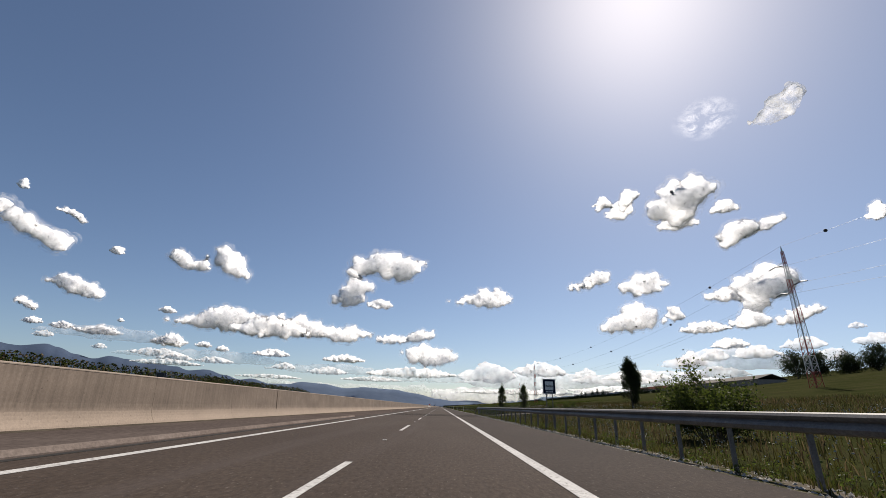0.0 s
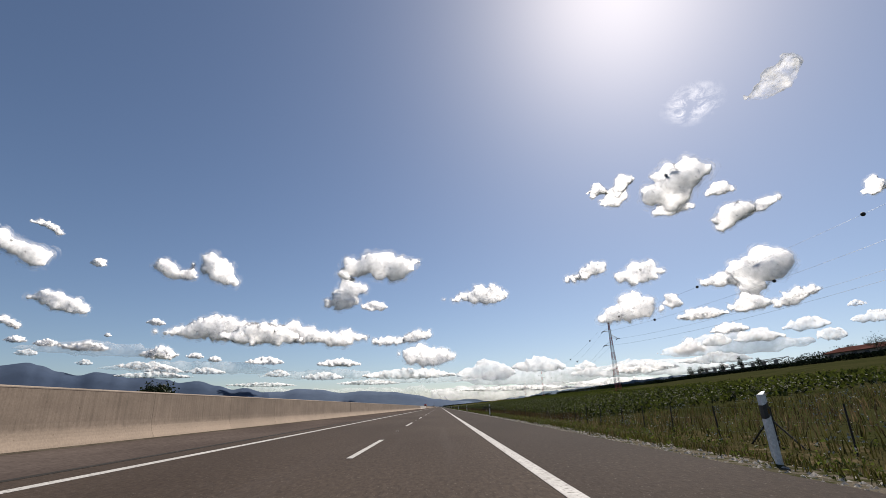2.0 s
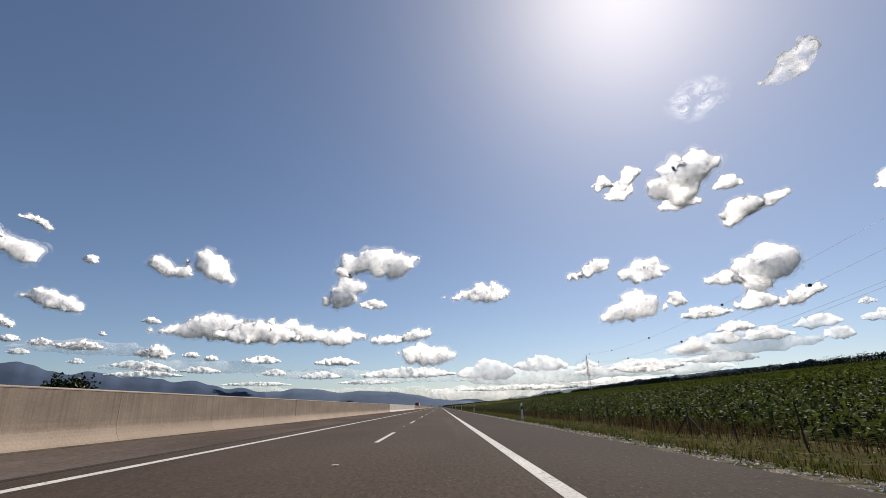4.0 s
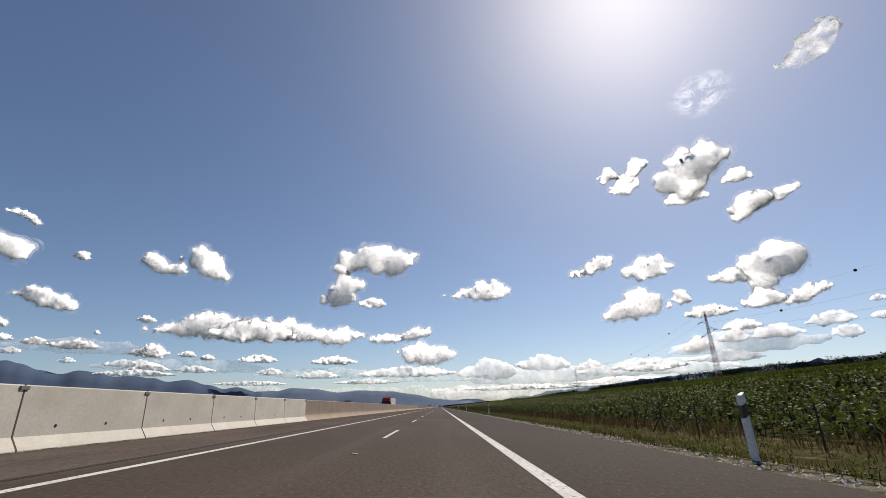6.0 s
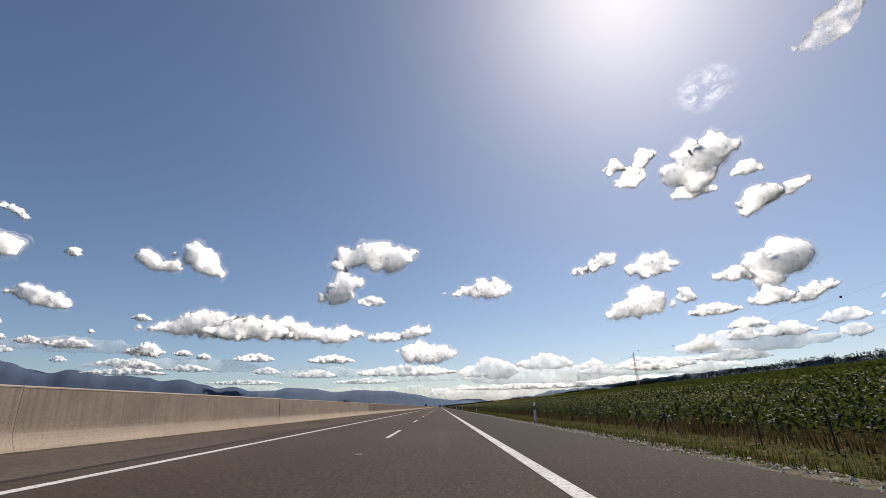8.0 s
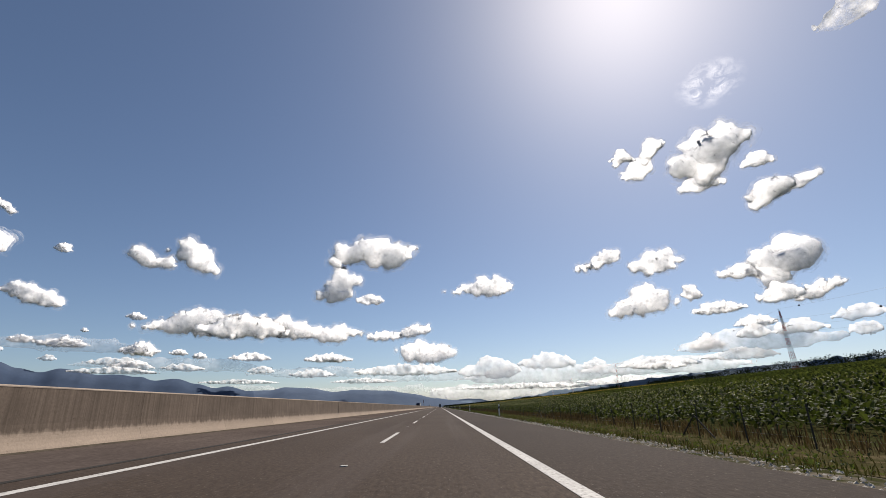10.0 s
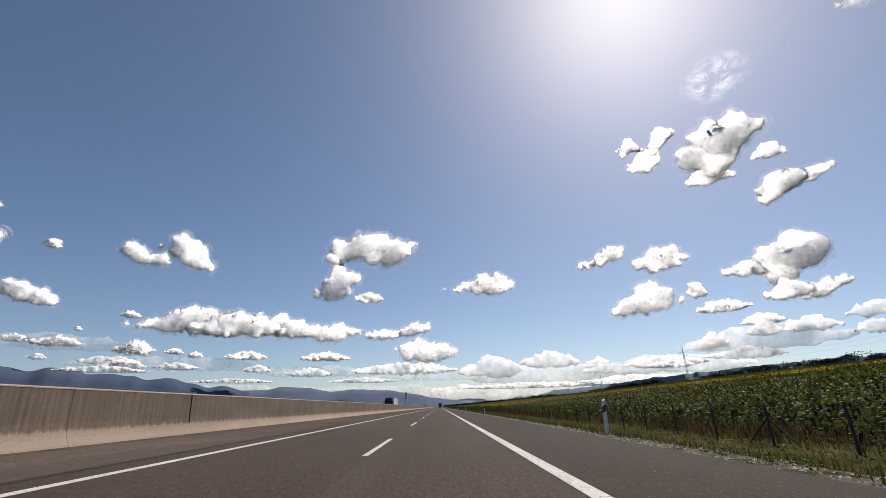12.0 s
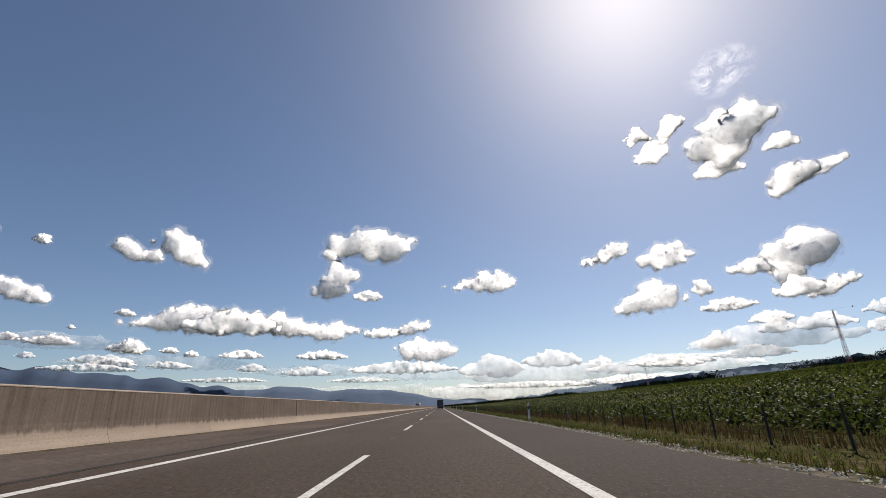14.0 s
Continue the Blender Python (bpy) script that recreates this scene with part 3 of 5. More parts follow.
ridge("mountain_range_near", [(-62, 6.4), (-54, 5.6), (-47.2, 4.49), (-45.1, 4.85), (-44.2, 4.62), (-42.6, 4.09), (-41.1, 3.77), (-39.6, 4.15), (-38.1, 3.99), (-36.6, 3.62), (-35.1, 3.72), (-33.2, 3.53), (-31.9, 3.2), (-29.8, 3.38), (-27.9, 2.89), (-26, 2.46), (-24.7, 2.61), (-22.5, 2.13), (-19, 0.9), (-15, 0.2)], 9000, MOUNTAIN, "long wooded mountain range with dark slate-blue haze in its colour", rough=0.05)
ridge("mountain_range_far", [(-33, 1), (-28, 1.5), (-26, 2.46), (-24.7, 2.61), (-22.5, 2.13), (-20.4, 2.18), (-18.4, 2.51), (-15.9, 2.39), (-13, 1.95), (-10.1, 2.15), (-6.3, 1.98), (-3.3, 1.57), (-0.7, 1.02), (1.6, 0.77), (3.9, 0.37), (6.1, -0.02)], 9050, HAZY_MOUNTAIN, "mountain range ahead on the horizon with paler blue haze in its colour", rough=0.05)
ridge("far_hills", [(-2.9, 0.34), (-0.6, 0.66), (1.6, 0.76), (3.5, 0.87), (4.6, 0.85), (6.1, 0.61), (7.9, 0.43), (11.2, 0.37), (16.2, 0.28)], 10600, FAR_HILL, "hills far ahead on the horizon with pale haze in their colour", rough=0.04)
ridge("field_hills", [(6, 0.2), (10, 0.95), (15, 1.65), (20, 2.1), (25, 2.6), (30, 3.0), (36, 3.4), (42, 3.7), (50, 3.9), (62, 3.6)], 9600, FIELD_HILL, "wooded hills behind the field with blue-grey haze in their colour", rough=0.22)


# ---- clouds ----
def cirrus(x, y, z, w, d, turn):
    """A thin level veil of ice cloud, ragged and see-through."""
    n = 24
    verts = [(w * (i / n - 0.5), d * (j / n - 0.5), 40 * noise.noise((i * 0.2, j * 0.2, 3))) for j in range(n + 1) for i in range(n + 1)]
    faces = [(j * (n + 1) + i, j * (n + 1) + i + 1, (j + 1) * (n + 1) + i + 1, (j + 1) * (n + 1) + i) for j in range(n) for i in range(n)]
    ob = raw_object("cirrus_cloud", verts, faces, VEIL, True)
    ob.location, ob.rotation_euler = (U * x, U * y, U * z), (0, 0, radians(turn))
    return tagged(ob, "thin ragged white veil of high cirrus cloud", "cloud")


count = [0]


BALLS = {}
for level in (1, 2):
    bm = add_ball(bmesh.new(), (0, 0, 0), 1.0, level)
    bm.verts.ensure_lookup_table()
    BALLS[level] = (np.array([v.co for v in bm.verts]), np.array([[v.index for v in f.verts] for f in bm.faces]))
    bm.free()


def balls_mesh(name, spheres):
    """Many overlapping balls, each (centre, radius, height of it, fineness), as one mesh."""
    verts, faces, n = [], [], 0
    for c, r, tall, level in spheres:
        v, f = BALLS[level]
        verts.append(v * (r, r, r * tall) + np.array(c))
        faces.append(f + n)
        n += len(v)
    me = bpy.data.meshes.new(name)
    me.from_pydata((np.concatenate(verts) * U).tolist(), [], np.concatenate(faces).tolist())
    return me


def along(values, u):
    """The value at u, from -1 to 1, of a row of evenly spaced ones."""
    return float(np.interp(u, np.linspace(-1, 1, len(values)), values))


def cumulus(x, y, z, w, h, hazy=False, tops=(0.5, 0.8, 1.0, 0.88, 0.5), lows=(0.15, 0.02, 0.0, 0.02, 0.15)):
    """A fair-weather cumulus: its base's middle, its width across the view and its height; tops and lows shape its crest and base."""
    count[0] += 1
    rnd = random.Random(count[0] * 7 + 3)
    away = math.atan2(x, y - 600)
    spheres = []
    mains = max(5, int(4.2 * w / h))
    for i in range(mains):
        u = (-1 + 2 * (i + rnd.uniform(0.35, 0.65)) / mains) * mains / (mains - 0.75)
        top, low = h * along(tops, u) * rnd.uniform(0.82, 1.0), h * along(lows, u)
        r = min(max(0.5 * (top - low), 0.1 * h), 0.30 * h, 0.24 * w) * rnd.uniform(0.85, 1.05)
        px = u * (w / 2 - 0.5 * r)
        steps = max(1, math.ceil((top - low - 1.2 * r) / (0.9 * r)))
        for k in range(steps):
            pz = low + 0.8 * r + (top - low - 1.7 * r) * (k / max(1, steps - 1) if steps > 1 else 0.5)
            c = Vector((px + rnd.gauss(0, 0.12 * r), rnd.uniform(-0.6, 0.6) * min(h, w) * 0.4, pz))
            rr = r * rnd.uniform(0.7, 0.9)
            spheres.append((c, rr, 0.9, 2))
            for _ in range(8):               # heads swelling out of the larger ones
                d = Vector((rnd.gauss(0, 1), rnd.gauss(0, 1), rnd.gauss(0.4, 0.8))).normalized()
                r2 = rr * rnd.uniform(0.25, 0.48)
                c2 = c + d * rr * rnd.uniform(0.75, 1.05)
                c2.z = max(c2.z, low + r2 * 0.7)
                spheres.append((c2, r2, 1.0, 2))
                for _ in range(4):
                    d3 = (d + 0.9 * Vector((rnd.gauss(0, 1), rnd.gauss(0, 1), rnd.gauss(0.3, 0.8)))).normalized()
                    spheres.append((c2 + d3 * r2 * rnd.uniform(0.8, 1.1), r2 * rnd.uniform(0.28, 0.5), 1.0, 1))
    base = balls_mesh("cloud", spheres)
    ob = new("cloud", base)
    size = U * h
    re = ob.modifiers.new("union", "REMESH")
    re.mode, re.voxel_size, re.use_smooth_shade = "VOXEL", size / (7 if hazy is True else 11 if hazy else 21 if w * h > 250000 else 15), True
    sm = ob.modifiers.new("soften", "SMOOTH")
    sm.factor, sm.iterations = 0.6, 2
    for scale, strength in ((0.30, 0.15), (0.10, 0.075)):
        tex = bpy.data.textures.new("puff", "CLOUDS")
        tex.noise_scale, tex.noise_depth = size * scale, 3
        di = ob.modifiers.new("billows", "DISPLACE")
        di.texture, di.strength, di.mid_level, di.texture_coords = tex, size * strength, 0.5, "LOCAL"
    solid = bpy.data.meshes.new_from_object(ob.evaluated_get(bpy.context.evaluated_depsgraph_get()))
    ob.modifiers.clear()
    ob.data = solid
    bpy.data.meshes.remove(base)
    co = np.empty(len(solid.vertices) * 3)
    solid.vertices.foreach_get("co", co)
    normals = np.empty(len(solid.vertices) * 3)
    solid.vertices.foreach_get("normal", normals)
    solid.polygons.foreach_set("use_smooth", [True] * len(solid.polygons))
    solid.name = "cloud"
    grow = min(size, 0.8 * U * w)
    shells = []
    for name, out_by, mat in () if hazy else (("fringe", 0.025, FRINGE), ("wisp", 0.07, WISP)):
        shell = solid.copy()
        uneven = np.array([1.0 + 1.6 * noise.noise(Vector(p) * (7.0 / grow)) for p in co.reshape(-1, 3)])
        shell.vertices.foreach_set("co", co + normals * grow * out_by * np.repeat(uneven, 3))
        shell.materials.clear()
        shell.materials.append(mat)
        shells.append(new(name, shell))
    solid.vertices.foreach_set("co", co - normals * grow * 0.02)
    solid.materials.clear()
    solid.materials.append(TORN if hazy == "torn" else THIN_CLOUD if hazy == "thin" else (HAZE_CLOUD if x > 0 else FAINT_CLOUD) if hazy else CLOUD)
    ob.location = (U * x, U * y, U * z)
    ob.rotation_euler = (0, 0, -away)
    for s in shells:
        s.parent = ob
    return tagged(ob, "pale hazy bank of cumulus and milky air low over the horizon" if hazy is True else "small torn cumulus cloud" if hazy else "bright white cumulus cloud with a flat pale grey base", "cloud", "cumulus clouds")


cumulus(-1109, 7740, 2083, 1438, 740, tops=(0.6, 0.85, 1, 0.95, 0.8), lows=(0.15, 0.2, 0.22, 0.08, 0.5))
cumulus(-2139, 9852, 2057, 900, 891, tops=(0.4, 0.65, 0.95, 1, 0.95), lows=(0.1, 0, 0, 0.15, 0.55))
cumulus(-1684, 11284, 2393, 695, 319)
cumulus(867, 9877, 2173, 1476, 528, tops=(0.4, 0.55, 0.9, 1, 0.6), lows=(0.25, 0.2, 0.05, 0, 0.25))
cumulus(-5012, 8007, 2328, 702, 466, tops=(0.75, 1, 0.8, 0.65, 0.75), lows=(0.45, 0.15, 0.05, 0, 0.1))
cumulus(-3902, 7401, 2076, 809, 578, tops=(0.6, 0.95, 1, 0.75, 0.3), lows=(0.35, 0.22, 0.1, 0, 0))
cumulus(-5226, 9831, 1491, 1965, 625, tops=(0.3, 0.55, 0.9, 1, 0.75), lows=(0.1, 0, 0, 0, 0))
cumulus(-2958, 7434, 1013, 1333, 447)
cumulus(-3028, 11225, 1485, 2410, 678, tops=(0.95, 1, 0.8, 0.6, 0.8, 0.5), lows=(0.2, 0.1, 0.1, 0, 0, 0.25))
cumulus(-820, 9826, 1280, 1262, 414, tops=(0.5, 0.65, 0.5, 1, 0.9), lows=(0, 0, 0.1, 0.2, 0.3))
cumulus(-341, 11242, 927, 1446, 615, tops=(0.7, 0.95, 1, 0.85, 0.75), lows=(0.5, 0.1, 0, 0.05, 0.2))
cumulus(3106, 5050, 2297, 761, 704, tops=(0.85, 1, 0.95, 1, 0.8), lows=(0.1, 0, 0.05, 0.25, 0.45))
cumulus(3399, 5722, 2506, 547, 326)
cumulus(3732, 5184, 2534, 353, 245)
cumulus(1919, 4707, 2301, 259, 182)
cumulus(2356, 5310, 2449, 375, 315, tops=(0.5, 0.8, 1, 0.9), lows=(0.3, 0, 0, 0.2))
cumulus(2178, 4588, 2251, 231, 315, tops=(0.5, 0.8, 1, 0.9), lows=(0, 0.1, 0.3, 0.4))
cumulus(4232, 5740, 2307, 488, 412, tops=(0.5, 0.8, 1, 1), lows=(0, 0.05, 0.2, 0.35))
cumulus(4738, 5846, 2506, 580, 389, tops=(0.7, 0.8, 0.9, 1), lows=(0, 0.1, 0.3, 0.5))
cumulus(4227, 8807, 2338, 923, 642)
cumulus(3018, 8569, 2315, 861, 500, tops=(0.3, 0.5, 0.7, 1, 0.75), lows=(0, 0.05, 0.1, 0.2, 0.3))
cumulus(4690, 10531, 1851, 1571, 752, tops=(0.35, 0.7, 1, 0.95, 0.5), lows=(0, 0, 0, 0.1, 0.25))
cumulus(4961, 9044, 1847, 357, 418)
cumulus(7194, 9176, 2165, 1057, 1159, tops=(0.7, 0.95, 1, 0.9, 0.85), lows=(0, 0.05, 0.15, 0.2, 0.4))
cumulus(7164, 10550, 2657, 913, 567, tops=(0.5, 0.7, 1, 1), lows=(0.15, 0.1, 0, 0))
cumulus(6913, 11249, 2008, 1196, 360)
cumulus(5387, 7419, 1430, 634, 381)
cumulus(8985, 10562, 2182, 1003, 537, tops=(0.5, 0.75, 0.9, 1, 0.8), lows=(0, 0, 0.2, 0.35, 0.5))
cumulus(5477, 8222, 1186, 656, 235)
cumulus(5979, 10546, 1049, 672, 427)
cumulus(-8718, 9842, 2200, 1113, 491, tops=(0.75, 1, 0.95, 0.85, 0.55), lows=(0.4, 0.2, 0.05, 0, 0))
cumulus(-5659, 6985, 2291, 228, 200)
cumulus(-6599, 10559, 1170, 764, 355)
cumulus(-6843, 10556, 1975, 395, 193)
cumulus(-7920, 10542, 1718, 153, 121)
cumulus(-1649, 7439, 643, 711, 154)
cumulus(-3499, 9039, 853, 733, 177)
cumulus(-8936, 11244, 1488, 1040, 268)
cumulus(-9954, 11249, 1618, 522, 227)
cumulus(-10083, 10537, 1620, 414, 200)
cumulus(-6144, 11239, 1245, 401, 181)
cumulus(-5643, 11246, 1154, 318, 180)
cumulus(-11044, 11198, 2085, 496, 365, tops=(1, 0.8, 0.5), lows=(0.4, 0.2, 0))
# clouds nearer overhead
cumulus(2806, 3027, 2324, 418, 429, "torn", tops=(0.4, 0.6, 0.8, 1), lows=(0.15, 0.1, 0, 0.3))
cumulus(5422, 4810, 2350, 305, 253)
cumulus(-4839, 4365, 2195, 116, 124)
cumulus(-7074, 6785, 2345, 1164, 776, tops=(1, 0.95, 0.8, 0.6, 0.55), lows=(0.45, 0.4, 0.25, 0, 0))
cumulus(-5371, 5614, 2336, 344, 195, tops=(0.9, 1, 0.6), lows=(0.5, 0.4, 0))
# banks of cloud low over the horizon
cumulus(1097, 10577, 528, 1447, 553, "thin")
cumulus(2040, 9210, 606, 1107, 384, "thin")
cumulus(-474, 7021, 402, 1449, 194, "thin")
cumulus(3668, 11268, 738, 683, 331, "thin")
cumulus(3624, 8181, 517, 1313, 240, "thin")
cumulus(-2194, 8578, 500, 775, 185, "thin")
cumulus(-2764, 7768, 521, 409, 149, "thin")
cumulus(-5340, 8228, 722, 923, 180, "thin")
cumulus(-4189, 6936, 544, 553, 142, "thin")
cumulus(-3633, 5873, 405, 859, 97, "thin")
cumulus(-4112, 7987, 606, 654, 144, "thin")
cumulus(-5931, 7552, 761, 245, 110, "thin")
cumulus(4449, 6156, 752, 617, 236, "thin")
cumulus(4505, 5407, 786, 499, 210, "thin")
cumulus(7173, 7107, 1167, 615, 245, "thin")
cumulus(3726, 5961, 678, 356, 211, "thin")
cumulus(7760, 8618, 1068, 514, 334, "thin")
cumulus(-8152, 8850, 1088, 364, 175, "thin")
cumulus(2772, 6353, 377, 591, 125, "thin")
cumulus(6260, 6414, 1284, 222, 129, "thin")
cumulus(-1822, 11700, 555, 1584, 150, "thin")
cumulus(-2496, 6493, 308, 925, 75, "thin")
cumulus(5486, 8887, 688, 1287, 264, "thin")
cumulus(4330, 10933, 413, 2460, 210, "thin")
cumulus(1161, 6940, 200, 1866, 95, "thin")
# hazy banks
cumulus(6044, 9115, 836, 2799, 610, True)
cumulus(4639, 10211, 534, 3459, 482, True)
cumulus(2313, 11201, 428, 4063, 603, True)
cumulus(-233, 11497, 552, 3383, 321, True)
cumulus(-5224, 9816, 742, 3611, 353, True)
cumulus(-6534, 8581, 1010, 2474, 362, True)
cumulus(-2722, 11082, 660, 3251, 309, True)
# milky air low over the horizon: haze imitated by wide half-clear cloud meshes
for mx in (-5200, -1700, 1900, 5300):
    cumulus(mx, 11700 - abs(mx) * 0.25, 60 + 0.012 * abs(mx), 4300, 470, True, tops=(0.85, 0.95, 0.9, 1.0, 0.85), lows=(0, 0, 0, 0, 0))
cirrus(6318, 8788, 6847, 1508, 2003, -30)


# ---- leaf and blade sheets ----
def leaf_cloud(name, spots, material, parent=None, label="", up=0.3, at=(0, 0, 0), seed=1, kind=""):
    """Many small bent leaves: spots are (x, y, z, size)."""
    rnd = np.random.default_rng(seed)
    n = len(spots)
    s = np.array(spots)
    a = rnd.normal(size=(n, 3))
    a /= np.linalg.norm(a, axis=1)[:, None]
    b = rnd.normal(size=(n, 3))
    b[:, 2] += up
    b -= a * (a * b).sum(1)[:, None]
    b /= np.linalg.norm(b, axis=1)[:, None]
    k = s[:, 3:4] * 0.5
    c = s[:, :3]
    fold = np.cross(a, b) * k * 0.5
    v = np.stack([c - a * k, c - b * k * 0.6 + fold, c + a * k, c + b * k * 0.6 + fold], 1).reshape(-1, 3)
    faces = [(4 * i, 4 * i + 1, 4 * i + 2, 4 * i + 3) for i in range(n)]
    ob = raw_object(name, v.tolist(), faces, material)
    if parent is not None:
        ob.parent = parent
    ob.location = Vector(at) * U
    return tagged(ob, label, kind=kind)


def blades(name, roots, material, label="", seed=1, category="", group="", width=0.05):
    """Grass: roots are (x, y, z, height); each blade a bent strip of two faces."""
    rnd = np.random.default_rng(seed)
    verts, faces = [], []
    for x, y, z, h in roots:
        a = rnd.uniform(0, 6.28)
        w = width * h ** 0.5
        dx, dy = math.cos(a), math.sin(a)
        lx, ly = rnd.normal(0, 0.22 * h, 2)
        i = len(verts)
        verts += [(x - dx * w, y - dy * w, z), (x + dx * w, y + dy * w, z), (x + lx * 0.35 + dx * w * 0.7, y + ly * 0.35 + dy * w * 0.7, z + h * 0.6),
                  (x + lx * 0.35 - dx * w * 0.7, y + ly * 0.35 - dy * w * 0.7, z + h * 0.6), (x + lx, y + ly, z + h * rnd.uniform(0.85, 1.0))]
        faces += [(i, i + 1, i + 2, i + 3), (i + 3, i + 2, i + 4)]
    return tagged(raw_object(name, verts, faces, material), label, category, group, "stuff")


# ---- crops, meadow and verge ----
def sunflower(x, y, z, h, size, leaves, rnd, out_leaves, out_heads, bloom):
    """One plant: broad drooping leaves up its stalk and, maybe, a nodding head; leaves are (place, direction, droop, length)."""
    turn = rnd.uniform(0, 6.28)
    for k in range(leaves):
        u = (k + 0.5) / leaves
        a = turn + 2.4 * k
        out_leaves.append((x + 0.05 * math.cos(a), y + 0.05 * math.sin(a), z + h * (0.18 + 0.8 * u), a, rnd.uniform(-1.3, 0.3), size * (1.15 - 0.45 * u) * rnd.uniform(0.75, 1.2)))
    if rnd.random() < bloom:
        out_heads.append((x + 0.08, y + rnd.gauss(0, 0.05), z + h * rnd.uniform(0.98, 1.08), size * 0.62))


def broad_leaves(name, rows, material):
    """Heart-shaped leaves folded along the middle rib."""
    verts, faces = [], []
    for x, y, z, a, droop, long in rows:
        ca, sa = math.cos(a), math.sin(a)
        i = len(verts)
        close = x < 18.5
        for along_leaf, side, lift in ((0, 0, 0), (0.35, 0.42, 0.10), (0.78, 0.26, 0.02), (1.0, 0, -0.12), (0.78, -0.26, 0.02), (0.35, -0.42, 0.10)) if close else ((0, 0, 0), (0.5, 0.4, 0.08), (1.0, 0, -0.12), (0.5, -0.4, 0.08)):
            l, w = along_leaf * long, side * long
            verts.append((x + l * ca - w * sa, y + l * sa + w * ca, z + lift * long + droop * l * along_leaf))
        faces += [(i, i + 1, i + 2, i + 3), (i, i + 3, i + 4, i + 5)] if close else [(i, i + 1, i + 2, i + 3)]
    return raw_object(name, verts, faces, material)


def build_crop():
    rnd = random.Random(11)
    length = 40.0
    near, heads, far, dead = [], [], [], []
    for x0, x1, gap, leaves, size in ((13.0, 18.5, 0.64, 6, 0.26), (18.5, 27, 0.95, 6, 0.34), (27, 50, 1.7, 6, 0.52)):
        x = x0
        while x < x1:
            y = 0.0
            while y < length:
                y += gap * 0.8 * rnd.uniform(0.6, 1.4)
                px = x + rnd.gauss(0, 0.12 * gap)
                lush = noise.noise((px * 0.16, y * 0.16, 4))
                if px < 13.8 and lush < -0.1:
                    continue
                h = rnd.uniform(0.85, 1.2) + 0.4 * lush
                sunflower(px, y, bank(px), h, size, leaves, rnd, near, heads, 0.45 + 1.2 * lush)
            x += gap
    for _ in range(3600):                    # dead weeds between fence and crop
        x, y = rnd.gauss(12.0, 0.55), rnd.uniform(0, length)
        thick = noise.noise((x * 0.5, y * 0.16, 21))
        if x > 10.9 and rnd.random() < 0.55 + 1.1 * thick:
            dead.append((x, y, bank(x) - 0.03, rnd.uniform(0.3, 0.85) * (0.75 + 0.6 * thick)))
    for _ in range(2600):
        x, y = 48 + 300 * rnd.random() ** 1.4, rnd.uniform(0, length)
        zb = bank(x)
        for _ in range(2):
            far.append((x + rnd.gauss(0, 0.5), y + rnd.gauss(0, 0.5), zb + rnd.uniform(0.2, 0.8), rnd.uniform(0.5, 0.8) + 0.004 * x))
    a = tagged(broad_leaves("crop_rows", near, CROP), "dense green sunflower crop with broad leaves behind the wire fence", "crop", "sunflower field", "stuff")
    e = blades("dead_weeds", dead, DEAD_STALK, "brown dead weeds between the fence and the crop", 91, "weeds", "sunflower field", 0.03)
    b = leaf_cloud("crop_flowers", heads, BLOOM, seed=4, up=0.2, kind="stuff")
    tagged(b, "fading yellow sunflower heads above the leaves, also imitating leaf glints", "flowers", "sunflower field")
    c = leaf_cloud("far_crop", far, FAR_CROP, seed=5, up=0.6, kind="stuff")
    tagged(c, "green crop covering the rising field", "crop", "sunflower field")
    gold = []
    for _ in range(3400):
        x, y = 15 + 150 * rnd.random() ** 1.5, rnd.uniform(0, length)
        if rnd.random() < 0.5 + 1.3 * noise.noise((x * 0.07, y * 0.09, 2)):
            gold.append((x, y, bank(x) + rnd.uniform(0.95, 1.3), rnd.uniform(0.16, 0.28) + 0.002 * x))
    d = leaf_cloud("golden_flowers", gold, GOLDEN_BLOOM, seed=6, up=0.1, kind="stuff")
    tagged(d, "golden yellow sunflower heads standing over the crop", "flowers", "sunflower field")
    d.location = (0, U * (212 + 24 * length), 0)
    for k in (25,):
        copy_thing(d, place(0, 212 + length * k, 0))
    for k in range(1, 33):
        y = 212 + length * k
        flip = Matrix.Identity(4)
        if k % 2:
            y += length
            flip = Matrix.Scale(-1, 4, (0, 1, 0))
        for ob in (a, b, c, e):
            if (ob is b and k < 9) or (ob is e and k > 28):
                continue
            copy_thing(ob, place(0, y, 0) @ flip)
    a.location = c.location = e.location = (0, U * 212, 0)
    b.location = (0, U * (212 + 8 * length), 0)


build_crop()


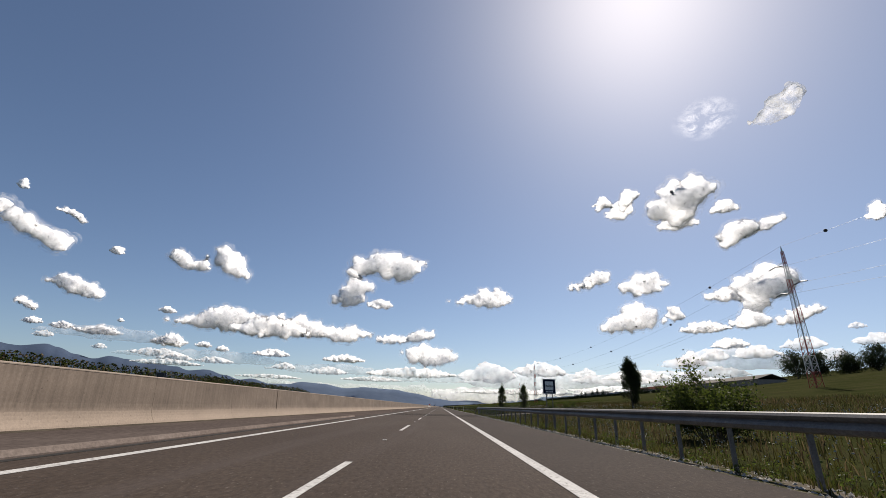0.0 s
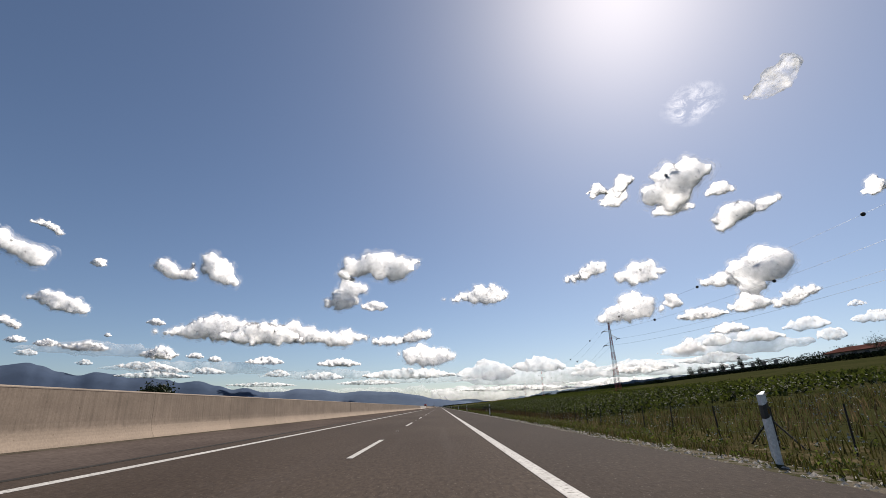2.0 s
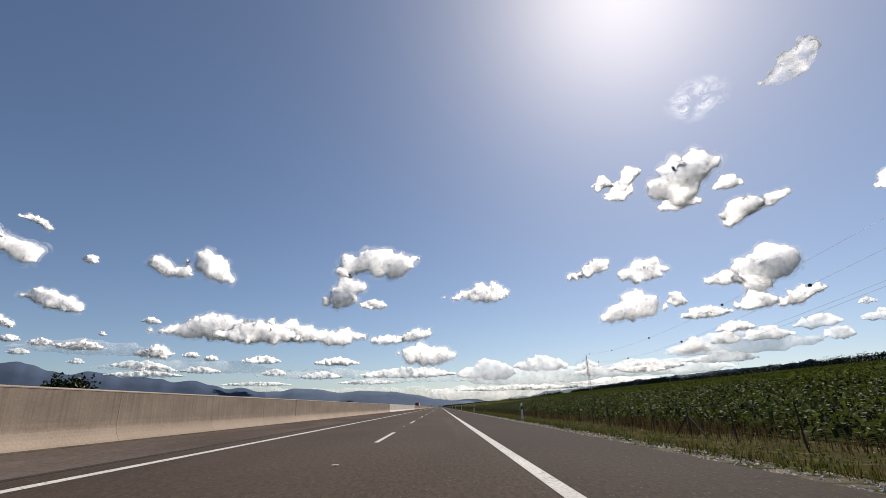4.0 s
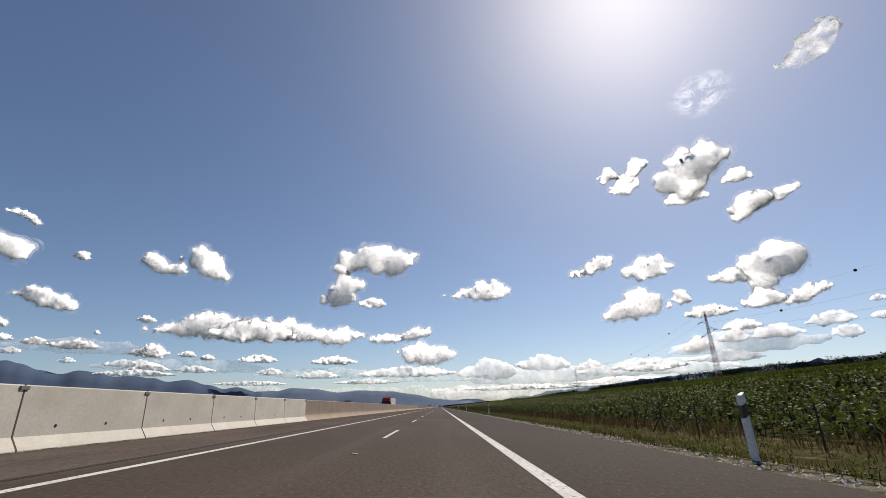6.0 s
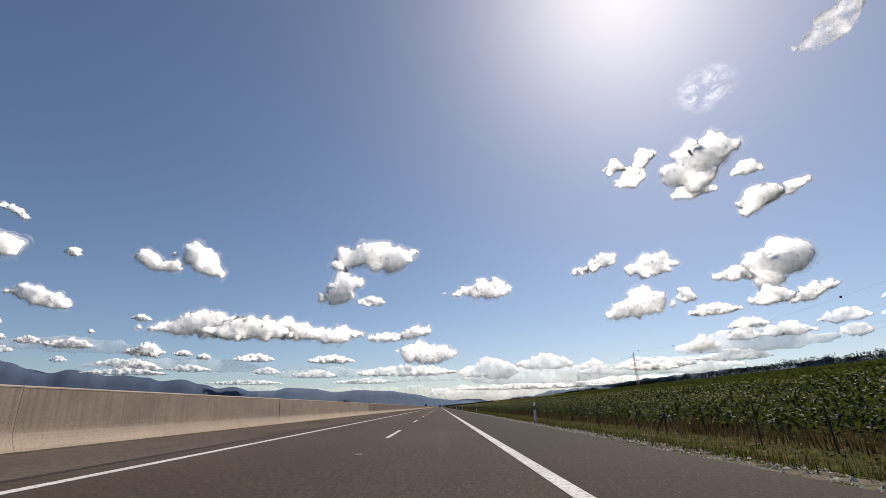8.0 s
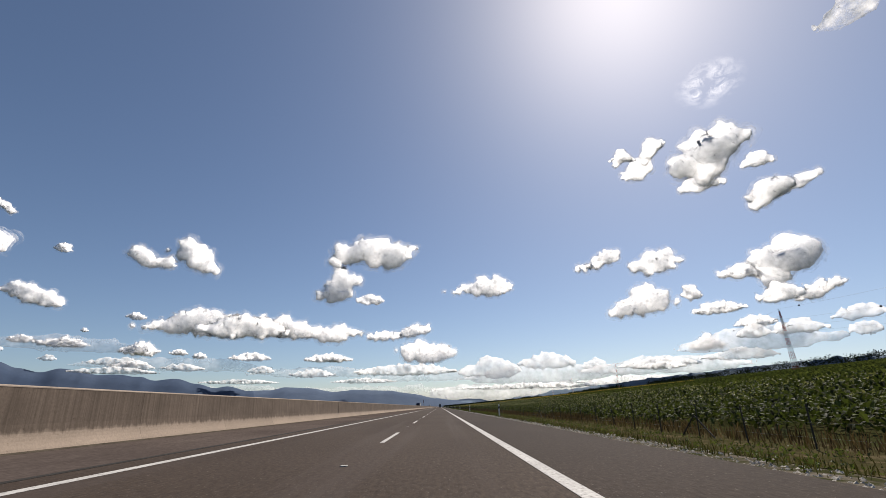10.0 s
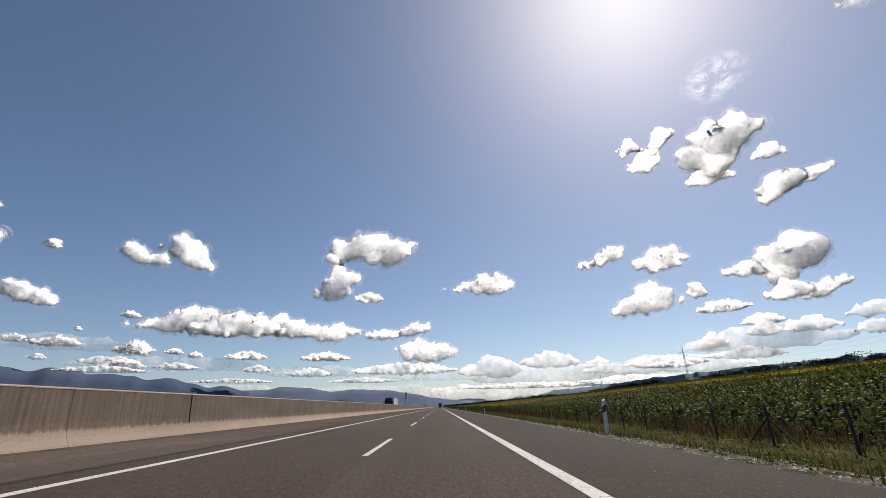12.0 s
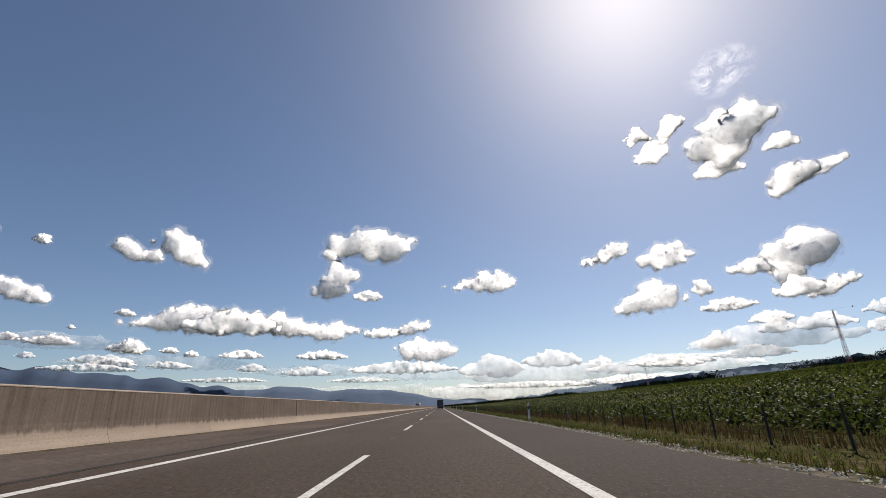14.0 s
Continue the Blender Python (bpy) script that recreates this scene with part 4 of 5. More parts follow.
def build_meadow():
    rnd = random.Random(21)
    for k, y0 in enumerate((-70, -35, 0, 35, 66, 98, 135, 172)):
        roots, dry, stems = [], [], []
        for _ in range(13000):
            x, y = 7.4 + 55 * rnd.random() ** 1.7, y0 + rnd.uniform(0, 37)
            if 84 < y < 98.5 and x < 32:
                continue
            h = rnd.uniform(0.2, 0.55) * (1 + 0.012 * x) * (0.4 if x < 10.6 else 1.0)
            brown = 0.30 + 0.9 * noise.noise((x * 0.10, y * 0.05, 13))
            (dry if rnd.random() < brown else roots).append((x, y, ground_z(x, y) - 0.03, h))
        for _ in range(240):
            x, y = 8 + 30 * rnd.random() ** 1.4, y0 + rnd.uniform(0, 37)
            for _ in range(6):
                stems.append((x + rnd.gauss(0, 0.14), y + rnd.gauss(0, 0.14), ground_z(x, y) + rnd.uniform(0.3, 0.75), 0.05 + 0.003 * x))
        leafy = []
        for _ in range(260):
            x, y = 7.2 + 30 * rnd.random() ** 1.5, y0 + rnd.uniform(0, 37)
            if 84 < y < 98.5:
                continue
            h = rnd.uniform(0.2, 0.7)
            for _ in range(7):
                leafy.append((x + rnd.gauss(0, 0.16), y + rnd.gauss(0, 0.16), ground_z(x, y) + h * rnd.random(), rnd.uniform(0.06, 0.14)))
        tagged(leaf_cloud("meadow_weeds", leafy, SHRUB_LEAF, seed=90 + k, kind="stuff", up=0.5), "leafy green weeds among the meadow grass", "weeds", "meadow")
        blades("meadow_grass", roots, GRASS, "tall green meadow grass and weeds on the slope", 30 + k, "grass", "meadow", 0.03)
        blades("dry_grass", dry, DRY_GRASS, "dry straw-coloured grass stems in the meadow", 50 + k, "grass", "meadow", 0.03)
        tagged(leaf_cloud("wildflowers", stems, WHITE_BLOOM, seed=70 + k, kind="stuff"), "small white wildflowers in the meadow", "flowers", "meadow")


build_meadow()


def build_verge():
    rnd = random.Random(31)
    length = 24.0
    obs = []
    green, dry, weeds = [], [], []
    for _ in range(150):                      # tufts in the gravel and behind it
        cx, cy = 6.35 + abs(rnd.gauss(0, 1.0)), rnd.uniform(0.3, length - 0.3)
        wide, straw = rnd.uniform(0.06, 0.22), rnd.random() < 0.3
        for _ in range(9):
            x, y = cx + rnd.gauss(0, wide), cy + rnd.gauss(0, wide * 1.5)
            (dry if straw else green).append((max(5.95, x), y, bank(x) - 0.02, rnd.uniform(0.08, 0.30)))
    for _ in range(1300):
        x, y = rnd.uniform(6.7, 10.6), rnd.uniform(0, length)
        (green if rnd.random() < 0.62 + 0.9 * noise.noise((x * 0.4, y * 0.3, 17)) else dry).append((x, y, bank(x) - 0.03, rnd.uniform(0.08, 0.24)))
    for _ in range(1000):                     # straw round the fence
        x, y = rnd.gauss(10.9, 0.6), rnd.uniform(0, length)
        thick = 0.6 + 0.8 * noise.noise((x * 0.5, y * 0.35, 9))
        if rnd.random() < thick:
            (dry if rnd.random() < 0.7 else green).append((x, y, bank(x) - 0.03, rnd.uniform(0.10, 0.45) * min(1.0, 0.35 + thick)))
    for _ in range(150):
        x, y = 6.3 + 4.2 * rnd.random() ** 1.3, rnd.uniform(0, length)
        for _ in range(10):
            weeds.append((x + rnd.gauss(0, 0.12), y + rnd.gauss(0, 0.14), bank(x) + abs(rnd.gauss(0.05, 0.10)), rnd.uniform(0.05, 0.12)))
    obs.append(blades("verge_grass", green, LOW_GRASS, "uneven green grass tufts along the road verge", 81, "grass", "road verge", 0.03))
    obs.append(blades("verge_dry_grass", dry, DRY_GRASS, "tall dry straw-coloured grass along the fence", 82, "grass", "road verge", 0.016))
    w = leaf_cloud("verge_weeds", weeds, SHRUB_LEAF, seed=83, kind="stuff", up=0.5)
    obs.append(tagged(w, "low leafy weeds along the road verge", "weeds", "road verge"))
    verts, faces = [], []
    for _ in range(900):
        x, y = 5.74 + abs(rnd.gauss(0, 0.5)), rnd.uniform(0, length)
        r, z = rnd.uniform(0.012, 0.05), bank(x) + 0.03
        i = len(verts)
        turn = rnd.uniform(0, 1.5)
        for k in range(4):
            rr = r * rnd.uniform(0.8, 1.6)
            verts.append((x + rr * math.cos(turn + k * 1.571), y + rr * math.sin(turn + k * 1.571), z))
        verts.append((x + rnd.uniform(-r, r) * 0.3, y + rnd.uniform(-r, r) * 0.3, z + r * rnd.uniform(0.6, 1.1)))
        faces += [(i + k, i + (k + 1) % 4, i + 4) for k in range(4)]
    g = raw_object("gravel_stones", verts, faces, STONE)
    obs.append(tagged(g, "loose pale gravel beside the asphalt", "gravel", "road verge", "stuff"))
    ys = [-60 + length * i for i in range(6)] + [99 + length * i for i in range(55)]
    for i, y in enumerate(ys):
        for ob in obs:
            if i == 0:
                ob.location = (0, U * y, 0)
            else:
                copy_thing(ob, place(0, y, 0))


build_verge()


def build_maize():
    """The crop that shows over the median wall at the start."""
    rnd = random.Random(41)
    spots = []
    for _ in range(24000):
        x, y = -33 - 40 * rnd.random() ** 2.5, rnd.uniform(-40, 132)
        spots.append((x, y, ground_z(x, y) + rnd.uniform(0.6, 1.75), rnd.uniform(0.16, 0.40)))
    ob = leaf_cloud("maize_field", spots[::4], DRY_GRASS, seed=42, up=1.2, kind="stuff")
    tagged(ob, "ripening brownish green maize on a bank behind the wall", "crop")
    spots = [q for i, q in enumerate(spots) if i % 4]
    tagged(leaf_cloud("maize_leaves", spots, CROP, seed=43, up=1.0, kind="stuff"), "green maize leaves on a bank behind the wall", "crop")


build_maize()


# ---- trees and shrubs ----
def tree(x, y, height, width, label, material, shape="column", leaves=2600, size=0.24, seed=1, bare=0.12, name="tree", category="tree"):
    rnd = random.Random(seed)
    t = thing(name, (x, y, ground_z(x, y) - 0.05), label, category)
    bm = bmesh.new()
    bend = [Vector((0, 0, 0))]
    for i in range(1, 6):
        bend.append(Vector((rnd.gauss(0, 0.04 * width), rnd.gauss(0, 0.04 * width), height * 0.85 * i / 5)))
    for i, (a, b) in enumerate(zip(bend, bend[1:])):
        add_rod(bm, a, b, 0.022 * height * (1 - i * 0.18), 0.022 * height * (1 - (i + 1) * 0.18), 7)
    part("trunk", bm, BARK, t, smooth=True)
    bm = bmesh.new()
    tips = []
    for i in range(48):
        u = 0.12 + 0.84 * rnd.random() ** (1.5 if shape == "cone" else 1.0)
        z = height * (bare + (0.95 - bare) * u)
        a = rnd.uniform(0, 6.28)
        if shape == "column":
            r = width * 0.5 * (0.28 + 0.72 * math.sin(math.pi * min(1, 0.08 + u * 0.92))) * (1 - max(0, u - 0.8) * 2.0)
        elif shape == "cone":
            r = width * 0.5 * (1 - u * 0.9)
        else:
            r = width * 0.5 * max(0.2, (1 - (2 * u - 0.9) ** 2)) ** 0.5
        tip = Vector((r * math.cos(a), r * math.sin(a), z + (0.25 * r if shape != "round" else 0.1 * r)))
        root = Vector((0, 0, max(height * 0.08, z - 0.8 * r)))
        add_rod(bm, root, tip, 0.006 * height, 0.002 * height, 5)
        tips.append((tip, r))
    part("branch_frame", bm, BARK, t)
    clumps = []
    for tip, r in tips:
        for _ in range(4):
            f = rnd.uniform(0.35, 1.05)
            clumps.append((tip.x * f + rnd.gauss(0, 0.08 * width), tip.y * f + rnd.gauss(0, 0.08 * width), tip.z + rnd.gauss(0, 0.05 * height), rnd.uniform(0.10, 0.22) * width))
    spots = []
    for _ in range(leaves):
        cx, cy, cz, cr = rnd.choice(clumps)
        spots.append((cx + rnd.gauss(0, cr * 0.55), cy + rnd.gauss(0, cr * 0.55), max(height * bare * 0.6, cz + rnd.gauss(0, cr * 0.7)), size * rnd.uniform(0.6, 1.3)))
    leaf_cloud("crown", spots, material, t, seed=seed)
    return t


tree(14.3, 104.5, 6.3, 1.6, "slender columnar poplar beside the field access", LEAF, leaves=6800, size=0.15, seed=1, bare=0.03)
tree(18.3, 99.5, 6.0, 1.6, "narrow columnar poplar beside the field access", LEAF, leaves=7500, size=0.14, seed=2, bare=0.03)
tree(35.0, 82.5, 8.8, 2.9, "dark dense columnar poplar standing in the meadow", POPLAR_LEAF, leaves=13000, size=0.24, seed=3, bare=0.0)
for i, (x, y, h, w) in enumerate([(195, 242, 14, 13), (206, 240, 12, 10), (217, 234, 10, 11), (228, 229, 13, 11), (240, 224, 10, 11), (252, 228, 12, 12)]):
    tree(x, y, h, w, "broad dark tree at the edge of the field", POPLAR_LEAF, "round", leaves=5200, size=0.7, seed=10 + i, bare=0.04)
tree(-455, 900, 34, 46, "large dark round tree beyond the opposite carriageway", DARK_LEAF, "round", leaves=9000, size=5.0, seed=20, bare=0.02)


def shrub(x, y, height, width, label, material, seed, leaves=1800, size=0.16, depth=None):
    rnd = random.Random(seed)
    t = thing("shrub", (x, y, ground_z(x, y) - 0.05), label, "shrub")
    depth = depth or width
    bm = bmesh.new()
    clumps = []
    for i in range(20):
        a, f = rnd.uniform(0, 6.28), rnd.random() ** 0.5
        tip = Vector((0.5 * width * f * math.cos(a), 0.5 * depth * f * math.sin(a), height * rnd.uniform(0.45, 0.97) * (1 - 0.45 * f * f)))
        add_rod(bm, (tip.x * 0.3, tip.y * 0.3, 0), tip, 0.035, 0.01, 5)
        for _ in range(4):
            g = rnd.uniform(0.35, 1.0)
            clumps.append((tip.x * (0.4 + 0.6 * g), tip.y * (0.4 + 0.6 * g), tip.z * g, 0.12 * min(width, depth) * rnd.uniform(0.7, 1.3)))
    part("branch_frame", bm, BARK, t)
    spots = []
    for _ in range(leaves):
        cx, cy, cz, cr = rnd.choice(clumps)
        spots.append((cx + rnd.gauss(0, cr * 0.6), cy + rnd.gauss(0, cr * 0.6), max(0.05, cz + rnd.gauss(0, cr * 0.6)), size * rnd.uniform(0.6, 1.3)))
    leaf_cloud("foliage", spots, material, t, seed=seed)
    return t


shrub(13.9, 23.5, 4.3, 4.9, "large leafy green shrub behind the guard rail", SHRUB_LEAF, 101, 8500, 0.16, 4.2)
shrub(10.8, 104, 1.7, 4.5, "dense green shrub beside the field access", SHRUB_LEAF, 102, 3000, 0.15, 6)
shrub(13.5, 109, 1.9, 4.0, "dense green shrub under the poplar", SHRUB_LEAF, 103, 2600, 0.15, 7)
shrub(11.6, 113, 1.6, 3.4, "bushy green shrub along the fence", SHRUB_LEAF, 104, 2000, 0.15, 5)
shrub(14.2, 104.1, 1.4, 1.1, "dark shrub at the foot of the poplar", LEAF, 105, 1500, 0.13)
shrub(18.4, 99.2, 1.3, 1.1, "dark shrub at the foot of the poplar", LEAF, 106, 1200, 0.13)
shrub(12.4, 294, 1.7, 2.2, "dark rounded shrub growing by the wire fence", DARK_LEAF, 107, 2200, 0.13)
shrub(12.6, 285, 1.35, 1.5, "dark rounded shrub growing by the wire fence", DARK_LEAF, 108, 1800, 0.12)
shrub(14.0, 305, 1.5, 3.0, "green shrub growing by the wire fence", SHRUB_LEAF, 109, 1600, 0.14)
shrub(26.1, 106, 2.0, 3.0, "low green shrub in the meadow", SHRUB_LEAF, 110, 1500, 0.16)
shrub(29.2, 101.8, 2.3, 4.0, "low green shrub in the meadow", SHRUB_LEAF, 111, 1500, 0.17)


def hedge(points, height, spread, n, label, seed, size):
    """A far belt of scrub or wood along a line of (x, y) points."""
    rnd = random.Random(seed)
    spots = []
    for (x0, y0), (x1, y1) in zip(points, points[1:]):
        for _ in range(n):
            u = rnd.random()
            x, y = x0 + (x1 - x0) * u + rnd.gauss(0, spread), y0 + (y1 - y0) * u + rnd.gauss(0, spread)
            lump = 0.55 + 0.45 * noise.noise((x * 0.05, y * 0.035, seed)) + 0.35 * noise.noise((x * 0.2, y * 0.13, seed))
            for _ in range(5):
                spots.append((x + rnd.gauss(0, size), y + rnd.gauss(0, size), ground_z(x, y) + height * max(0.1, lump) * rnd.random() ** 0.6, size * rnd.uniform(0.6, 1.3)))
    return tagged(leaf_cloud("far_woods", spots, WOODS, seed=seed, kind="stuff"), label, "woods")


hedge([(215, 380), (240, 560), (255, 760), (300, 1000)], 8.0, 5, 1700, "dark scrub belt along the top of the field", 201, 0.9)
hedge([(330, 1000), (380, 1500), (430, 1800)], 12, 6, 1300, "dark hedge along the top of the field", 202, 1.4)
hedge([(420, 1950), (400, 2250)], 16, 12, 800, "dark wood on the far side of the field", 203, 4.0)
hedge([(330, 2300), (290, 2600)], 14, 10, 500, "dark wood on the far side of the field", 204, 4.0)
hedge([(300, 2800), (220, 3600), (120, 4600), (60, 5600)], 13, 14, 700, "line of trees far ahead beside the road", 205, 6.0)
hedge([(700, 900), (760, 1800), (700, 2900), (520, 4200)], 15, 20, 700, "distant dark wood along the skyline", 206, 6.0)
hedge([(135, 272), (122, 325), (114, 400)], 1.8, 2.5, 330, "scrub around the farm buildings", 208, 1.2)


# ---- fence ----
def build_fence():
    x, h = 10.8, 1.25
    f = thing("wire_fence", (0, 0, 0), "low wire fence on thin weathered posts along the field", "fence")
    z = ground_z(x, 0) - 0.1
    first = None
    rnd = random.Random(51)
    n = 300
    for k in range(n):
        y = 118 + 3.0 * k
        if first is None:
            first = part("post", add_rod(bmesh.new(), (0, 0, 0), (0, 0, h + 0.1), 0.026, 0.024, 7), RUSTY_POST, f, at=(x, y, z))
            ob = first
        else:
            ob = twin("post", first.data, f, (x + rnd.gauss(0, 0.04), y + rnd.gauss(0, 0.12), z + rnd.gauss(0, 0.04)))
        ob.rotation_euler = (rnd.gauss(0, 0.03), rnd.gauss(0, 0.03), 0)
    bm = bmesh.new()
    for k in range(n, n + 230):
        add_rod(bm, (x, 118 + 3.0 * k, z), (x, 118 + 3.0 * k, z + h + 0.1), 0.045, 0.04, 5)
    tagged(part("far_post_row", bm, RUSTY_POST, f), kind="stuff")
    brace = None
    for k in range(3, 520, 10):
        y = 118 + 3.0 * k
        for s in (1, -1):
            if brace is None:
                brace = part("brace", add_rod(bmesh.new(), (0, 0, h * 0.75), (-0.1, 1.15, 0.0), 0.03, 0.03, 6), RUSTY_POST, f, at=(x, y, z))
            else:
                twin("brace", brace.data, f, (x, y, z), 0 if s > 0 else math.pi)
    for i, hz in enumerate((0.35, 0.75, 1.15)):
        part("wire", box(x - 0.002, x + 0.002, 116, 1800, z + 0.1 + hz - 0.002, z + 0.1 + hz + 0.002), WIRE, f)


build_fence()


# ---- delineators ----
def build_delineators():
    x = 6.8
    d = thing("delineator_post", (x, 131.0 - 50.51, ground_z(x, 0)), "white plastic delineator post with a black slanted band", "delineator", "delineator posts", turn=8)
    h = 1.28
    prof = [(-0.075, -0.05), (-0.02, -0.075), (0.075, -0.03), (0.075, 0.05), (-0.06, 0.06)]

    def prism(z0, z1, grow=0.0, slant=0.0):
        bm = bmesh.new()
        low = [bm.verts.new((a * (1 + grow), b * (1 + grow), z0 + slant * a)) for a, b in prof]
        top = [bm.verts.new((a * (1 + grow), b * (1 + grow), z1 + slant * a)) for a, b in prof]
        for i in range(5):
            bm.faces.new((low[i], low[(i + 1) % 5], top[(i + 1) % 5], top[i]))
        bm.faces.new(low[::-1])
        bm.faces.new(top)
        return bm
    part("body", prism(-0.1, h, 0.0, 0.0), WHITE_PLASTIC, d)
    part("cap", prism(h, h + 0.02, 0.06, 0.6), WHITE_PLASTIC, d)
    band = part("band", prism(h - 0.42, h - 0.17, 0.05, 0.5), BLACK_PLASTIC, d, "black band")
    r = part("reflector", box(-0.02, 0.02, -0.087, -0.078, h - 0.36, h - 0.26, bevel=0.003), REFLECTOR, d, "amber reflector")
    for k in range(0, 31):
        copy_thing(d, place(x, 131.0 + 50.51 * k, ground_z(x, 0), 8))


build_delineators()


# ---- guard rail ----
def build_guard_rail():
    g = thing("guard_rail", (0, 0, 0), "grey galvanised steel guard rail on posts ending in a ramp", "guard rail")
    x, top = 6.6, 1.2
    section = [(0.0, 0.0), (0.05, -0.02), (0.085, -0.07), (0.05, -0.12), (0.0, -0.155), (0.05, -0.20), (0.085, -0.26), (0.05, -0.33), (0.0, -0.36)]
    bm = bmesh.new()
    stations = [(y, top) for y in (-70, -40, -10, 20, 50, 70, 79.9)] + [(81.2, top - 0.08), (84.9, 0.24)]
    rows = []
    for y, z in stations:
        rows.append([bm.verts.new((x - dx, y, z + dz)) for dx, dz in section] + [bm.verts.new((x + 0.006 - dx, y, z + dz)) for dx, dz in reversed(section)])
    for a, b in zip(rows, rows[1:]):
        for i in range(len(a)):
            j = (i + 1) % len(a)
            bm.faces.new((a[i], a[j], b[j], b[i]))
    bmesh.ops.recalc_face_normals(bm, faces=bm.faces)
    part("beam", bm, GALVANISED, g)
    post = None
    for k in range(62):
        y = 79.7 - 2.3 * k
        if post is None:
            post = part("post", box(-0.05, 0.05, -0.03, 0.03, -0.3, top - 0.05, bevel=0.008), GALVANISED, g, at=(x + 0.11, y, 0))
            spacer = part("spacer", box(-0.06, 0.02, -0.05, 0.05, top - 0.26, top - 0.08, bevel=0.006), GALVANISED, g, at=(x + 0.07, y, 0))
        else:
            twin("post", post.data, g, (x + 0.11, y, 0))
            twin("spacer", spacer.data, g, (x + 0.07, y, 0))


build_guard_rail()


# ---- road signs ----
def build_signs():
    s = thing("radio_sign", (7.3, 30.2, ground_z(7, 31)), "dark blue square road sign with white panel on two posts", "road sign")
    b = 2.2
    for dx in (-0.2, 0.2):
        part("post", add_rod(bmesh.new(), (dx, 0.04, -0.2), (dx, 0.04, b + 0.9), 0.03, 0.03, 8), GALVANISED, s)
    board = part("board", box(-0.43, 0.43, -0.012, 0.012, b, b + 0.96, bevel=0.006), SIGN_BLUE, s)
    edge = bmesh.new()
    for a in ((-0.42, 0.42, b + 0.012, b + 0.034), (-0.42, 0.42, b + 0.926, b + 0.948), (-0.42, -0.398, b + 0.034, b + 0.926), (0.398, 0.42, b + 0.034, b + 0.926)):
        add_box(edge, a[0], a[1], -0.0165, -0.0125, a[2], a[3])
    part("border", edge, SIGN_WHITE, board, "white border")
    part("panel", box(-0.27, 0.27, -0.0165, -0.0125, b + 0.24, b + 0.80), SIGN_WHITE, board, "white panel")
    cu = bpy.data.curves.new("lettering", "FONT")
    cu.body, cu.size, cu.align_x, cu.align_y, cu.extrude, cu.offset = "R\u00e1dio", 0.215 * U, "CENTER", "CENTER", 0.001, 0.006 * U
    tmp = new("tmp", cu)
    me = bpy.data.meshes.new_from_object(tmp.evaluated_get(bpy.context.evaluated_depsgraph_get()))
    bpy.data.objects.remove(tmp)
    me.materials.clear()
    me.materials.append(SIGN_BLACK)
    word = twin("lettering", me, board, (0, -0.021, b + 0.50))
    word.rotation_euler = (math.pi / 2, 0, 0)
    bars = bmesh.new()
    for x0, x1 in ((-0.24, -0.06), (0.0, 0.09), (0.13, 0.24)):
        add_box(bars, x0, x1, -0.0165, -0.0125, b + 0.10, b + 0.17)
    part("small_print", bars, SIGN_WHITE, board, "row of small white marks")
    t = thing("sign_back", (-29.5, 47, 0.3), "dark back of a road sign on the opposite verge", "road sign")
    for dx in (-0.4, 0.4):
        part("post", add_rod(bmesh.new(), (dx, 0, -0.4), (dx, 0, 3.2), 0.04, 0.04, 8), GALVANISED, t)
    part("board", box(-0.55, 0.55, 0.045, 0.07, 2.35, 3.3, bevel=0.006), SIGN_BACK, t)


build_signs()


# ---- windsock ----
def build_windsock():
    w = thing("windsock", (-13.0, 1243, -0.3), "limp dark red and white windsock on a thin pole", "windsock")
    part("pole", add_rod(bmesh.new(), (0, 0, 0), (0, 0, 6.9), 0.06, 0.05, 10), GALVANISED, w)
    part("hoop", add_rod(bmesh.new(), (0, -0.02, 6.5), (0.3, 0.02, 6.75), 0.03, 0.03, 8), GALVANISED, w)
    rings = [(0.26, 6.75, 0.28), (0.36, 6.3, 0.26), (0.34, 5.85, 0.23), (0.26, 5.3, 0.2), (0.30, 4.85, 0.17), (0.2, 4.4, 0.13), (0.10, 4.0, 0.1)]
    for i, ((x0, z0, r0), (x1, z1, r1)) in enumerate(zip(rings, rings[1:])):
        bm = bmesh.new()
        add_rod(bm, (x0, 0, z0), (x1, 0, z1), r0, r1, 12)
        part("band", bm, SOCK_RED if i % 2 == 0 else TARP, w, "red cloth band" if i % 2 == 0 else "white cloth band", smooth=True)


build_windsock()


# ---- lorries ----
def wheel(parent, x, y, r=0.5):
    t = part("wheel", add_rod(bmesh.new(), (-0.15, 0, 0), (0.15, 0, 0), r, r, 20), RUBBER, parent, at=(x, y, r))
    part("rim", add_rod(bmesh.new(), (-0.16, 0, 0), (0.16, 0, 0), r * 0.55, r * 0.5, 16), GALVANISED, t)


